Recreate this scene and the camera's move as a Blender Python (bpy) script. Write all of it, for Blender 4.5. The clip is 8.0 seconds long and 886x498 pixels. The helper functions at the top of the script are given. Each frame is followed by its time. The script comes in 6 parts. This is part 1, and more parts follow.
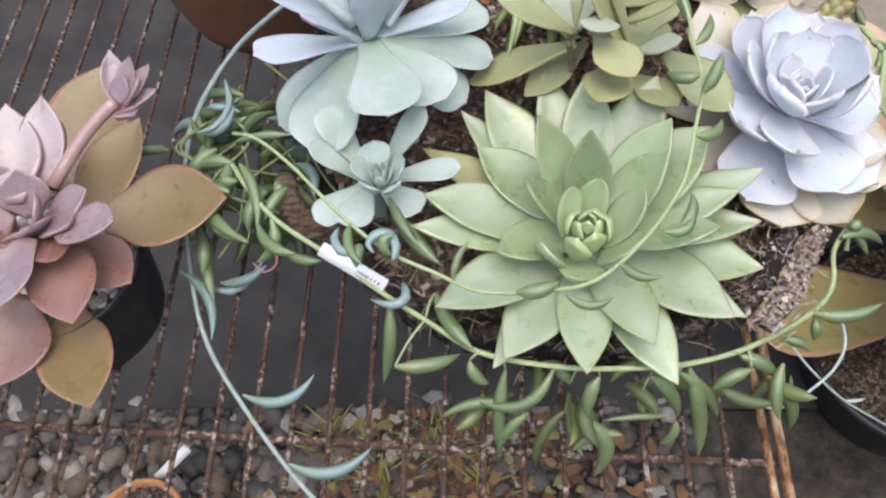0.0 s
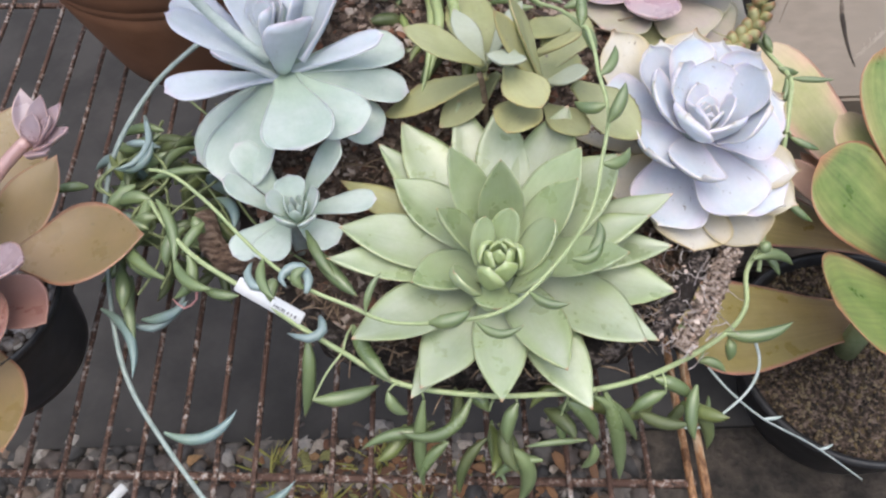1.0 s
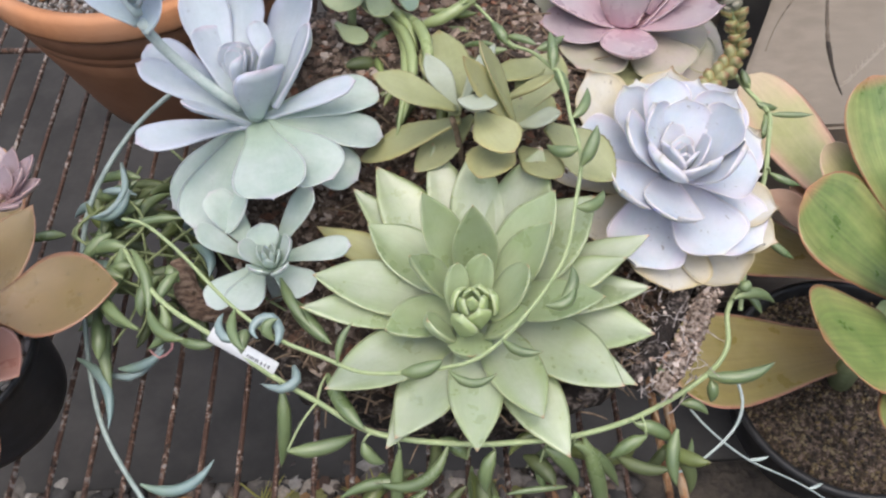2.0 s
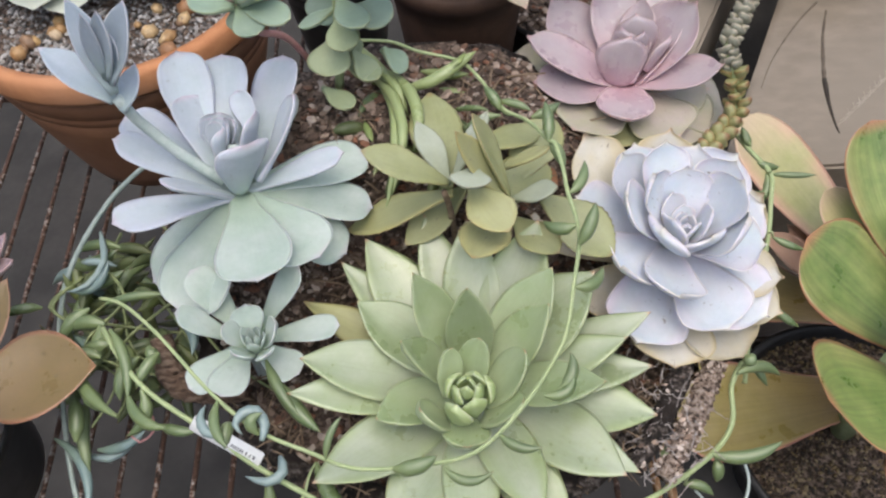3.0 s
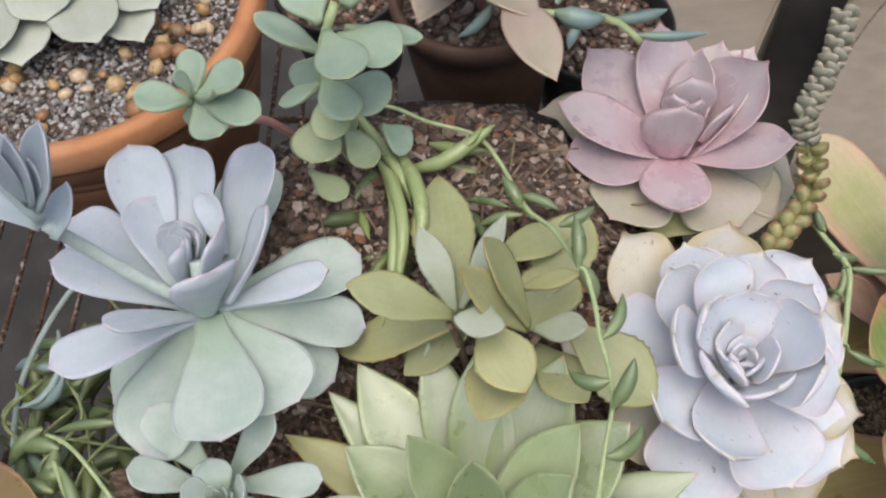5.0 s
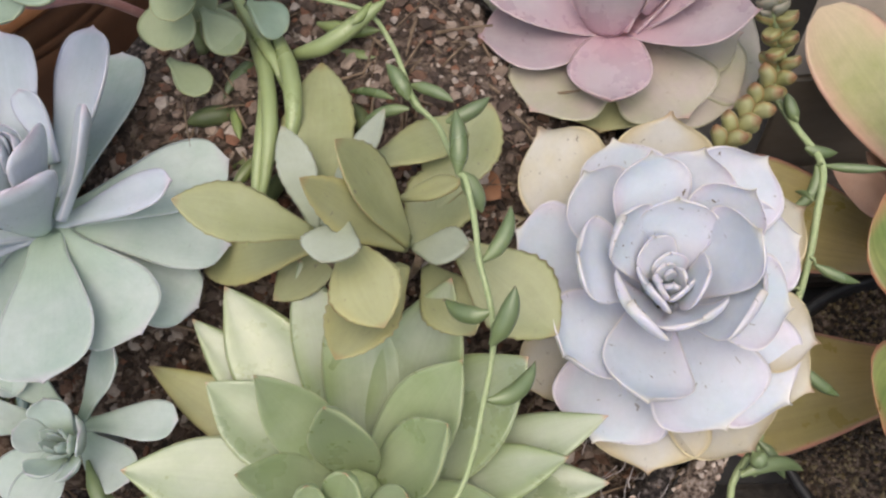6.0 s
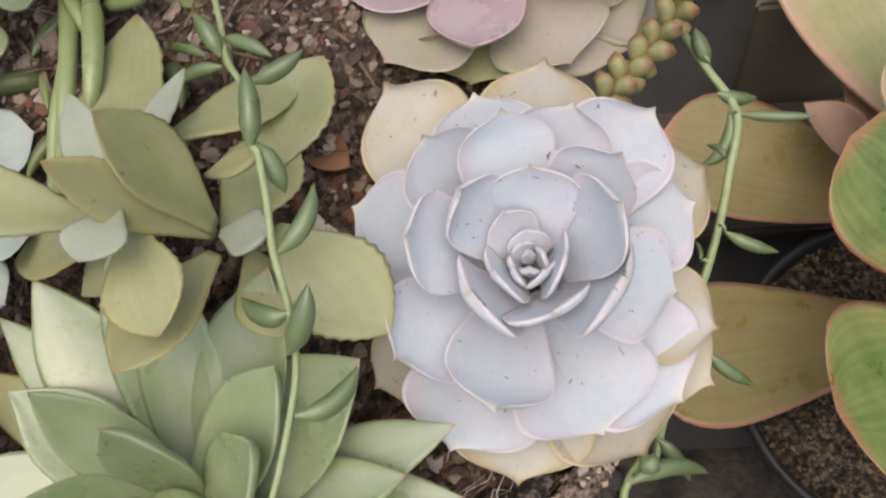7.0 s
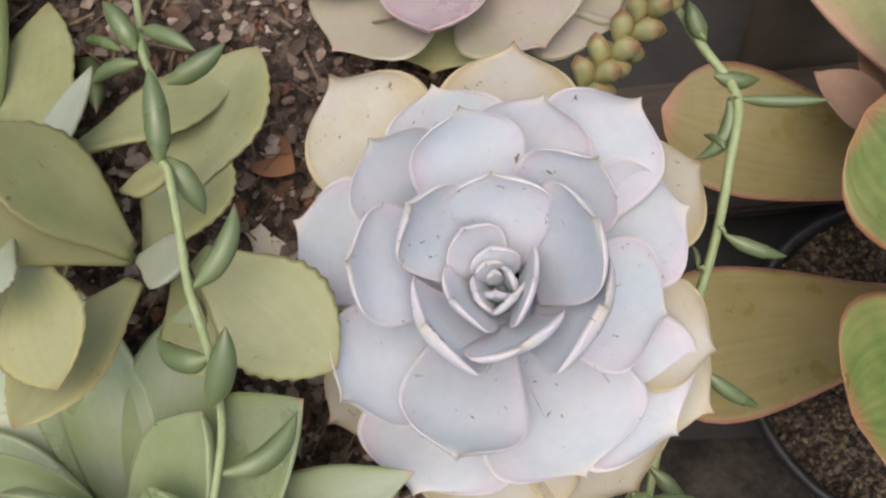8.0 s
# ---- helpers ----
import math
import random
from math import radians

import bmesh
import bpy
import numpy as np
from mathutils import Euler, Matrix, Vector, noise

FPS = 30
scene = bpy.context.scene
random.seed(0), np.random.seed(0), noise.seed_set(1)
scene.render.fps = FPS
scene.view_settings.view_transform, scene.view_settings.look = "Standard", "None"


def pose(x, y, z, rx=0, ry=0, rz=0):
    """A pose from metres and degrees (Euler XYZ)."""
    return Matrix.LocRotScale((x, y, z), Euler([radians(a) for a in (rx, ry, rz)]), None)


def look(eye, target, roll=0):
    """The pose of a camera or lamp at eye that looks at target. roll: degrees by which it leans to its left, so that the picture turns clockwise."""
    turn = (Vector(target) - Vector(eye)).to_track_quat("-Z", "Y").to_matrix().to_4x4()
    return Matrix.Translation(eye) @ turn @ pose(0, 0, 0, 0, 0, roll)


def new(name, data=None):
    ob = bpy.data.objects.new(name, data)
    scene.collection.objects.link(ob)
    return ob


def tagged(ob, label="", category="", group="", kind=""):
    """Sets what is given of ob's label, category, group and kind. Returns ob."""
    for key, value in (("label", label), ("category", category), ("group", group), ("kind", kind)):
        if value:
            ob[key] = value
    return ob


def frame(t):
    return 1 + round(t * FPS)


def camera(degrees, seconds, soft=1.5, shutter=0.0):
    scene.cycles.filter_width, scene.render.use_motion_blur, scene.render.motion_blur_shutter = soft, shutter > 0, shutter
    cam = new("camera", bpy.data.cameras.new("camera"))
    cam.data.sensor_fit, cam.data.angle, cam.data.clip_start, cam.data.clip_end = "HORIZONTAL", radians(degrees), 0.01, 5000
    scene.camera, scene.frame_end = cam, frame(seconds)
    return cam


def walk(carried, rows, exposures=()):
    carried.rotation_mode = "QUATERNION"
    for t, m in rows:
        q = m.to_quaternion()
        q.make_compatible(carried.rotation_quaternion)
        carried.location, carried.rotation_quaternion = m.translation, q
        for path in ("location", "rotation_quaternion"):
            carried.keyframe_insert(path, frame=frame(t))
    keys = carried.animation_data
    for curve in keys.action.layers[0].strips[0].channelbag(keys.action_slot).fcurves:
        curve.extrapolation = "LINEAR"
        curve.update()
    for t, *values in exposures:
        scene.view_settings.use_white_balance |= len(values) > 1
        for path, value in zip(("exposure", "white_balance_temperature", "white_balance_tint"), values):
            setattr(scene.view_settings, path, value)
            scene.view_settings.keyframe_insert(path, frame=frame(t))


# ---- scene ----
cam = camera(55.0, 8.0, soft=2.3)
PATH = [
    (0, (-0.0837, -0.2853, 0.5290), (-0.1155, -0.0229, 0.1047), -6.59),
    (0.5, (-0.0633, -0.2893, 0.5306), (-0.0777, -0.0185, 0.1105), -4.05),
    (1, (-0.0561, -0.2840, 0.5331), (-0.0663, -0.0097, 0.1152), -3.97),
    (2.5, (-0.0338, -0.2564, 0.5378), (-0.0465, 0.0332, 0.1303), -5.61),
    (3, (-0.0366, -0.2273, 0.5418), (-0.0439, 0.0626, 0.1346), -4.84),
    (3.5, (-0.0473, -0.1855, 0.5486), (-0.0443, 0.0985, 0.1371), -2.74),
    (4, (-0.0540, -0.1480, 0.5474), (-0.0447, 0.1363, 0.1362), -1.51),
    (4.2, (-0.0459, -0.1369, 0.5440), (-0.0455, 0.1493, 0.1340), -2.84),
    (5.3, (-0.0046, -0.0822, 0.5116), (-0.0455, 0.1572, 0.0746), -11.18),
    (5.5, (0.0075, -0.0756, 0.4984), (-0.0400, 0.1545, 0.0571), -12.97),
    (6, (0.0517, -0.0547, 0.4631), (-0.0110, 0.1420, 0.0078), -18.96),
    (6.5, (0.0916, -0.0369, 0.4317), (0.0160, 0.1383, -0.0305), -24.92),
    (7, (0.1183, -0.0213, 0.4081), (0.0349, 0.1435, -0.0565), -29.14),
    (7.5, (0.1264, -0.0045, 0.3896), (0.0448, 0.1480, -0.0795), -31.12),
    (8, (0.1293, 0.0065, 0.3738), (0.0388, 0.1522, -0.0959), -35.12),
]
walk(cam, [(t, look(eye, target, roll)) for t, eye, target, roll in PATH],
     [(0, 0.58, 6150, 9), (1, 0.56, 6200, 9), (2.5, 0.41, 6350, 8), (4, 0.26, 6450, 7), (5.5, 0.23, 6580, 8), (6.5, 0.11, 6720, 9), (8, 0.07, 6820, 9)])

# ---- light ----
world = bpy.data.worlds.new("overcast_sky")
scene.world = world
world.use_nodes = True
_n = world.node_tree.nodes
_sky = _n.new("ShaderNodeTexSky")
_sky.sky_type = "NISHITA"
_sky.sun_disc = False
_sky.sun_elevation = radians(80)
_sky.sun_rotation = radians(167)
_sky.air_density, _sky.dust_density = 1.0, 5.0
world.node_tree.links.new(_sky.outputs[0], _n["Background"].inputs[0])
_n["Background"].inputs[1].default_value = 0.15
sun_data = bpy.data.lights.new("sun", "SUN")
sun_data.energy, sun_data.angle, sun_data.color = 1.38, radians(85), (1.0, 0.965, 0.925)
sun = new("sun", sun_data)
sun.matrix_world = look((0.10, -0.38, 2.0), (0, 0.05, 0))

# ---- materials ----


def node(mt, kind, **values):
    nd = mt.node_tree.nodes.new(kind)
    for key, value in values.items():
        nd.inputs[key].default_value = value
    return nd


def ramp(mt, stops):
    nd = mt.node_tree.nodes.new("ShaderNodeValToRGB")
    els = nd.color_ramp.elements
    while len(els) < len(stops):
        els.new(0.5)
    for el, (at, colour) in zip(els, stops):
        el.position = at
        el.color = (*colour, 1) if len(colour) == 3 else colour
    return nd


def grey(v):
    return (v, v, v)


def base_material(name, rough=0.6, metal=0.0, spec=0.5):
    mt = bpy.data.materials.new(name)
    mt.use_nodes = True
    bsdf = mt.node_tree.nodes["Principled BSDF"]
    bsdf.inputs["Roughness"].default_value = rough
    bsdf.inputs["Metallic"].default_value = metal
    bsdf.inputs["Specular IOR Level"].default_value = spec
    return mt, bsdf, mt.node_tree.links.new


def mix(mt, fac, a, b, mode="MIX"):
    nd = mt.node_tree.nodes.new("ShaderNodeMix")
    nd.data_type, nd.blend_type = "RGBA", mode
    link = mt.node_tree.links.new
    for slot, value in ((0, fac), (6, a), (7, b)):
        if hasattr(value, "is_linked"):
            link(value, nd.inputs[slot])
        elif slot == 0:
            nd.inputs[0].default_value = value
        else:
            nd.inputs[slot].default_value = (*value, 1)
    return nd.outputs[2]


def noise_tex(mt, scale, detail=4, rough=0.55, coords=None, distort=0.0):
    nd = node(mt, "ShaderNodeTexNoise", Scale=scale, Detail=detail, Roughness=rough, Distortion=distort)
    if coords is not None:
        mt.node_tree.links.new(coords, nd.inputs["Vector"])
    return nd


def bump(mt, height, strength, distance, normal_in):
    nd = node(mt, "ShaderNodeBump", Strength=strength, Distance=distance)
    mt.node_tree.links.new(height, nd.inputs["Height"])
    mt.node_tree.links.new(nd.outputs[0], normal_in)
    return nd


def leaf_material(name, body, mottle, edge, base, rough=0.5, edge_width=0.12, sss=0.12, spots=0.0, spec=0.4, veins=1.0, tip=None, tip_at=0.93, flush=None, flush_width=0.3):
    """Body and mottle by noise, a tinted margin and tip, another colour towards the leaf's base."""
    mt, bsdf, link = base_material(name, rough, spec=spec)
    uv = node(mt, "ShaderNodeTexCoord")
    sep = node(mt, "ShaderNodeSeparateXYZ")
    link(uv.outputs["UV"], sep.inputs[0])
    info = node(mt, "ShaderNodeObjectInfo")
    shift = mt.node_tree.nodes.new("ShaderNodeVectorMath")
    shift.operation = "ADD"
    link(uv.outputs["Object"], shift.inputs[0])
    spread = mt.node_tree.nodes.new("ShaderNodeVectorMath")
    spread.operation = "SCALE"
    spread.inputs[0].default_value = (3.1, 5.7, 9.3)
    link(info.outputs["Random"], spread.inputs["Scale"])
    link(spread.outputs[0], shift.inputs[1])
    big = noise_tex(mt, 38, 5, 0.6, shift.outputs[0])
    fine = noise_tex(mt, 420, 4, 0.65, shift.outputs[0])
    r_big = ramp(mt, [(0.32, grey(0)), (0.70, grey(1))])
    link(big.outputs[0], r_big.inputs[0])
    colour = mix(mt, r_big.outputs[0], body, mottle)
    # leaf to leaf
    vary = node(mt, "ShaderNodeHueSaturation")
    link(colour, vary.inputs["Color"])
    r_val = ramp(mt, [(0, grey(0.88)), (1, grey(1.1))])
    link(info.outputs["Random"], r_val.inputs[0])
    link(r_val.outputs[0], vary.inputs["Value"])
    # base
    r_base = ramp(mt, [(0.0, grey(1)), (0.55, grey(0))])
    link(sep.outputs["Y"], r_base.inputs[0])
    colour = mix(mt, r_base.outputs[0], vary.outputs[0], base)
    # a soft flush that comes and goes along the margins
    if flush:
        r_side = ramp(mt, [(0.0, grey(0.9)), (flush_width, grey(0)), (1 - flush_width, grey(0)), (1.0, grey(0.9))])
        r_side.color_ramp.interpolation = "EASE"
        link(sep.outputs["X"], r_side.inputs[0])
        r_some = ramp(mt, [(0.36, grey(0.12)), (0.62, grey(1))])
        link(noise_tex(mt, 24, 3, 0.5, shift.outputs[0]).outputs[0], r_some.inputs[0])
        colour = mix(mt, mix(mt, 1.0, r_side.outputs[0], r_some.outputs[0], "MULTIPLY"), colour, flush)
    # margin
    r_edge = ramp(mt, [(0.0, grey(1)), (edge_width, grey(0)), (1 - edge_width, grey(0)), (1.0, grey(1))])
    r_edge.color_ramp.interpolation = "EASE"
    wob = mt.node_tree.nodes.new("ShaderNodeMath")
    wob.operation = "MULTIPLY_ADD"
    link(big.outputs[0], wob.inputs[0])
    wob.inputs[1].default_value = 0.05
    link(sep.outputs["X"], wob.inputs[2])
    back = mt.node_tree.nodes.new("ShaderNodeMath")
    back.operation = "SUBTRACT"
    link(wob.outputs[0], back.inputs[0])
    back.inputs[1].default_value = 0.025
    link(back.outputs[0], r_edge.inputs[0])
    colour = mix(mt, r_edge.outputs[0], colour, edge)
    r_tip = ramp(mt, [(tip_at, grey(0)), (1.0, grey(0.9))])
    link(sep.outputs["Y"], r_tip.inputs[0])
    colour = mix(mt, r_tip.outputs[0], colour, tip or edge)
    # fine powdery grain
    r_fine = ramp(mt, [(0.35, grey(0.98)), (0.65, grey(1.015))])
    link(fine.outputs[0], r_fine.inputs[0])
    colour = mix(mt, 1.0, colour, r_fine.outputs[0], "MULTIPLY")
    middle = noise_tex(mt, 130, 5, 0.6, shift.outputs[0], 0.4)
    r_mid = ramp(mt, [(0.36, grey(0.965)), (0.62, grey(1.02))])
    link(middle.outputs[0], r_mid.inputs[0])
    colour = mix(mt, 1.0, colour, r_mid.outputs[0], "MULTIPLY")
    # faint veins that run along the leaf
    along = node(mt, "ShaderNodeMapping", Scale=(26, 1.6, 1))
    link(uv.outputs["UV"], along.inputs[0])
    own = mt.node_tree.nodes.new("ShaderNodeVectorMath")
    own.operation = "ADD"
    link(along.outputs[0], own.inputs[0])
    link(spread.outputs[0], own.inputs[1])
    streaks = noise_tex(mt, 1.0, 3, 0.55, own.outputs[0])
    r_vein = ramp(mt, [(0.34, grey(1 - 0.02 * veins)), (0.64, grey(1 + 0.012 * veins))])
    link(streaks.outputs[0], r_vein.inputs[0])
    colour = mix(mt, 1.0, colour, r_vein.outputs[0], "MULTIPLY")
    if spots:
        dots = noise_tex(mt, 330, 3, 0.6, shift.outputs[0], 0.6)
        r_dot = ramp(mt, [(0.655, grey(0)), (0.70, grey(1))])
        link(dots.outputs[0], r_dot.inputs[0])
        patch = ramp(mt, [(0.47, grey(0)), (0.62, grey(spots))])
        link(noise_tex(mt, 55, 2, 0.5, shift.outputs[0]).outputs[0], patch.inputs[0])
        both = mix(mt, 1.0, r_dot.outputs[0], patch.outputs[0], "MULTIPLY")
        colour = mix(mt, both, colour, (0.16, 0.13, 0.10))
    link(colour, bsdf.inputs["Base Color"])
    r_rough = ramp(mt, [(0.3, grey(max(0.05, rough - 0.1))), (0.7, grey(min(1, rough + 0.12)))])
    link(big.outputs[0], r_rough.inputs[0])
    link(r_rough.outputs[0], bsdf.inputs["Roughness"])
    if sss:
        bsdf.inputs["Subsurface Weight"].default_value = sss
        bsdf.inputs["Subsurface Radius"].default_value = (1.0, 0.9, 0.5)
        bsdf.inputs["Subsurface Scale"].default_value = 0.004
    bump(mt, middle.outputs[0], 0.14, 0.0008, bsdf.inputs["Normal"])
    return mt


def grain_material(name, stops, scale, rough=0.8, metal=0.0, bump_h=0.001, bump_s=0.6, stretch=None, second=None, random_tint=0.0, spec=0.4):
    """A mottled surface: noise through a colour ramp, coarse stains over fine grain, relief."""
    mt, bsdf, link = base_material(name, rough, metal, spec)
    tc = node(mt, "ShaderNodeTexCoord")
    coords = tc.outputs["Object"]
    if stretch:
        mp = node(mt, "ShaderNodeMapping", Scale=stretch)
        link(coords, mp.inputs[0])
        coords = mp.outputs[0]
    n1 = noise_tex(mt, scale, 6, 0.62, coords)
    r1 = ramp(mt, stops)
    link(n1.outputs[0], r1.inputs[0])
    colour = r1.outputs[0]
    n2 = noise_tex(mt, scale * 0.17, 3, 0.5, coords)
    if second:
        r2 = ramp(mt, [(0.45, grey(0)), (0.62, grey(1))])
        link(n2.outputs[0], r2.inputs[0])
        colour = mix(mt, r2.outputs[0], colour, second)
    if random_tint:
        info = node(mt, "ShaderNodeObjectInfo")
        isl = mt.node_tree.nodes.new("ShaderNodeNewGeometry")
        r3 = ramp(mt, [(0, grey(1 - random_tint)), (1, grey(1 + random_tint))])
        link(isl.outputs["Random Per Island"], r3.inputs[0])
        colour = mix(mt, 1.0, colour, r3.outputs[0], "MULTIPLY")
    link(colour, bsdf.inputs["Base Color"])
    r4 = ramp(mt, [(0.3, grey(max(0.05, rough - 0.12))), (0.7, grey(min(1, rough + 0.1)))])
    link(n2.outputs[0], r4.inputs[0])
    link(r4.outputs[0], bsdf.inputs["Roughness"])
    n3 = noise_tex(mt, scale * 4, 5, 0.6, coords)
    bump(mt, n3.outputs[0], bump_s, bump_h, bsdf.inputs["Normal"])
    return mt


def piece_material(name, palette, rough=0.75, scale=300, spec=0.4, single=False):
    """Loose bits: each island takes its own colour of the palette, with grain."""
    mt, bsdf, link = base_material(name, rough, spec=spec)
    isl = mt.node_tree.nodes.new("ShaderNodeObjectInfo" if single else "ShaderNodeNewGeometry")
    r = ramp(mt, [(i / len(palette), c) for i, c in enumerate(palette)])
    r.color_ramp.interpolation = "CONSTANT"
    link(isl.outputs["Random" if single else "Random Per Island"], r.inputs[0])
    tc = node(mt, "ShaderNodeTexCoord")
    n1 = noise_tex(mt, scale, 4, 0.6, tc.outputs["Object"])
    r1 = ramp(mt, [(0.3, grey(0.7)), (0.7, grey(1.2))])
    link(n1.outputs[0], r1.inputs[0])
    link(mix(mt, 1.0, r.outputs[0], r1.outputs[0], "MULTIPLY"), bsdf.inputs["Base Color"])
    bump(mt, n1.outputs[0], 0.5, 0.0008, bsdf.inputs["Normal"])
    return mt


# the pale base and mottle also paint the whitish sheen on the leaf centres
M_GREEN = leaf_material("agave_green_leaf", (0.272, 0.33, 0.178), (0.39, 0.43, 0.312), (0.43, 0.45, 0.25), (0.46, 0.495, 0.385), 0.32, 0.028, spec=0.9, veins=2.0, tip=(0.42, 0.18, 0.10), tip_at=0.968, spots=0.12, flush=(0.25, 0.315, 0.13), flush_width=0.38)
M_GREEN_IN = leaf_material("inner_green_leaf", (0.25, 0.32, 0.155), (0.335, 0.395, 0.235), (0.42, 0.46, 0.26), (0.37, 0.425, 0.255), 0.32, 0.035, spec=0.9, veins=2.0, tip=(0.44, 0.26, 0.15), tip_at=0.975)
M_GREEN_BUD = leaf_material("bud_green_leaf", (0.31, 0.39, 0.16), (0.36, 0.43, 0.22), (0.45, 0.50, 0.30), (0.29, 0.37, 0.16), 0.36, 0.05, 0.3, spec=0.7, tip=(0.50, 0.54, 0.34))
M_BLUE = leaf_material("blue_powdery_leaf", (0.41, 0.475, 0.515), (0.485, 0.52, 0.57), (0.62, 0.61, 0.655), (0.42, 0.505, 0.475), 0.55, 0.03, tip=(0.54, 0.46, 0.53), spots=0.35, flush=(0.47, 0.49, 0.575), flush_width=0.35)
M_BLUE_HEAD = leaf_material("slate_blue_leaf", (0.285, 0.345, 0.40), (0.35, 0.395, 0.455), (0.56, 0.56, 0.61), (0.30, 0.37, 0.37), 0.5, 0.05, tip=(0.54, 0.46, 0.53), spots=0.35)
M_BLUE_LOW = leaf_material("blue_green_lower_leaf", (0.345, 0.43, 0.37), (0.485, 0.54, 0.505), (0.62, 0.66, 0.64), (0.34, 0.43, 0.32), 0.52, 0.04, tip=(0.48, 0.44, 0.48), spots=0.3)
M_WHITE = leaf_material("lavender_white_leaf", (0.53, 0.60, 0.655), (0.60, 0.60, 0.66), (0.73, 0.69, 0.68), (0.58, 0.575, 0.635), 0.50, 0.04, 0.3, veins=0.0, tip=(0.75, 0.69, 0.58), tip_at=0.9, spots=1.0, flush=(0.645, 0.565, 0.64), flush_width=0.24)
M_WHITE_OUT = leaf_material("yellowed_white_leaf", (0.56, 0.52, 0.40), (0.575, 0.56, 0.53), (0.58, 0.49, 0.30), (0.56, 0.50, 0.38), 0.58, 0.07, veins=0.0, tip=(0.5, 0.34, 0.2), spots=0.9, flush=(0.54, 0.435, 0.24), flush_width=0.35)
M_WHITE_IN = leaf_material("grey_lilac_inner_leaf", (0.56, 0.60, 0.65), (0.63, 0.62, 0.68), (0.74, 0.70, 0.71), (0.50, 0.575, 0.55), 0.55, 0.06, 0.35, veins=0.0, tip=(0.74, 0.66, 0.65), spots=0.4, flush=(0.66, 0.59, 0.66), flush_width=0.25)
M_PINK = leaf_material("pink_mauve_leaf", (0.37, 0.285, 0.315), (0.45, 0.395, 0.405), (0.62, 0.49, 0.48), (0.42, 0.25, 0.29), 0.30, 0.03, spec=0.8, tip=(0.50, 0.28, 0.28), spots=0.3, flush=(0.47, 0.33, 0.36), flush_width=0.3)
M_PINK_OUT = leaf_material("olive_mauve_leaf", (0.355, 0.345, 0.23), (0.41, 0.345, 0.32), (0.52, 0.50, 0.33), (0.40, 0.30, 0.26), 0.36, 0.045, spec=0.7, tip=(0.46, 0.28, 0.24), spots=0.5)
M_KAL = leaf_material("olive_toothed_leaf", (0.265, 0.285, 0.13), (0.345, 0.355, 0.20), (0.30, 0.22, 0.11), (0.25, 0.265, 0.13), 0.46, 0.018, spec=0.5, veins=2.0, spots=1.0, flush=(0.32, 0.315, 0.14), flush_width=0.26)
M_KAL_YEL = leaf_material("yellow_olive_leaf", (0.335, 0.335, 0.155), (0.34, 0.345, 0.185), (0.34, 0.24, 0.11), (0.29, 0.30, 0.155), 0.46, 0.02, spec=0.5, veins=2.0, spots=0.8, flush=(0.38, 0.345, 0.14), flush_width=0.26)
M_KAL_GREY = leaf_material("grey_felted_leaf", (0.30, 0.33, 0.25), (0.36, 0.39, 0.32), (0.28, 0.26, 0.18), (0.27, 0.30, 0.2), 0.75, 0.03)
M_TEAL = leaf_material("teal_green_leaf", (0.21, 0.29, 0.215), (0.28, 0.35, 0.27), (0.36, 0.39, 0.24), (0.23, 0.30, 0.19), 0.42, 0.035)
M_TEAL_LOW = leaf_material("olive_teal_leaf", (0.26, 0.31, 0.18), (0.31, 0.36, 0.22), (0.36, 0.36, 0.2), (0.26, 0.31, 0.19), 0.45, 0.04)
M_BROWN = leaf_material("bronze_pink_leaf", (0.205, 0.098, 0.075), (0.265, 0.15, 0.125), (0.36, 0.19, 0.14), (0.25, 0.15, 0.12), 0.30, 0.04, spec=0.7, spots=0.5)
M_BRONZE = leaf_material("bronze_olive_leaf", (0.195, 0.14, 0.052), (0.23, 0.16, 0.075), (0.36, 0.18, 0.11), (0.30, 0.215, 0.13), 0.30, 0.08, spec=0.6)
M_BROWN_PALE = leaf_material("pale_mauve_leaf", (0.25, 0.18, 0.19), (0.315, 0.245, 0.265), (0.42, 0.26, 0.24), (0.24, 0.145, 0.145), 0.28, 0.05, spec=0.9, spots=0.4)
M_PADDLE = leaf_material("paddle_green_leaf", (0.12, 0.19, 0.05), (0.25, 0.30, 0.10), (0.46, 0.20, 0.12), (0.06, 0.10, 0.03), 0.34, 0.05, spec=0.6, veins=9.0, flush=(0.36, 0.33, 0.13), flush_width=0.28)
# cream tip and dark base also paint a lit end above a shaded foot
M_PADDLE_TIP = leaf_material("cream_lit_tip_paddle_leaf", (0.34, 0.35, 0.14), (0.44, 0.41, 0.22), (0.58, 0.34, 0.26), (0.13, 0.17, 0.045), 0.38, 0.07, spec=0.5, veins=3.0, tip=(0.52, 0.40, 0.28), tip_at=0.75, flush=(0.58, 0.36, 0.26), flush_width=0.3)
M_PADDLE_OLD = leaf_material("old_bronze_paddle_leaf", (0.275, 0.225, 0.075), (0.33, 0.27, 0.12), (0.55, 0.26, 0.19), (0.215, 0.115, 0.04), 0.33, 0.05, spec=0.6, veins=5.0, spots=0.5)
M_PALE = leaf_material("pale_jade_leaf", (0.36, 0.385, 0.315), (0.41, 0.43, 0.37), (0.47, 0.48, 0.40), (0.31, 0.36, 0.26), 0.55, 0.04)
M_BANANA = leaf_material("string_green_leaf", (0.105, 0.15, 0.06), (0.165, 0.215, 0.105), (0.20, 0.25, 0.13), (0.19, 0.24, 0.105), 0.32, 0.05, spec=0.7, tip=(0.14, 0.10, 0.05))
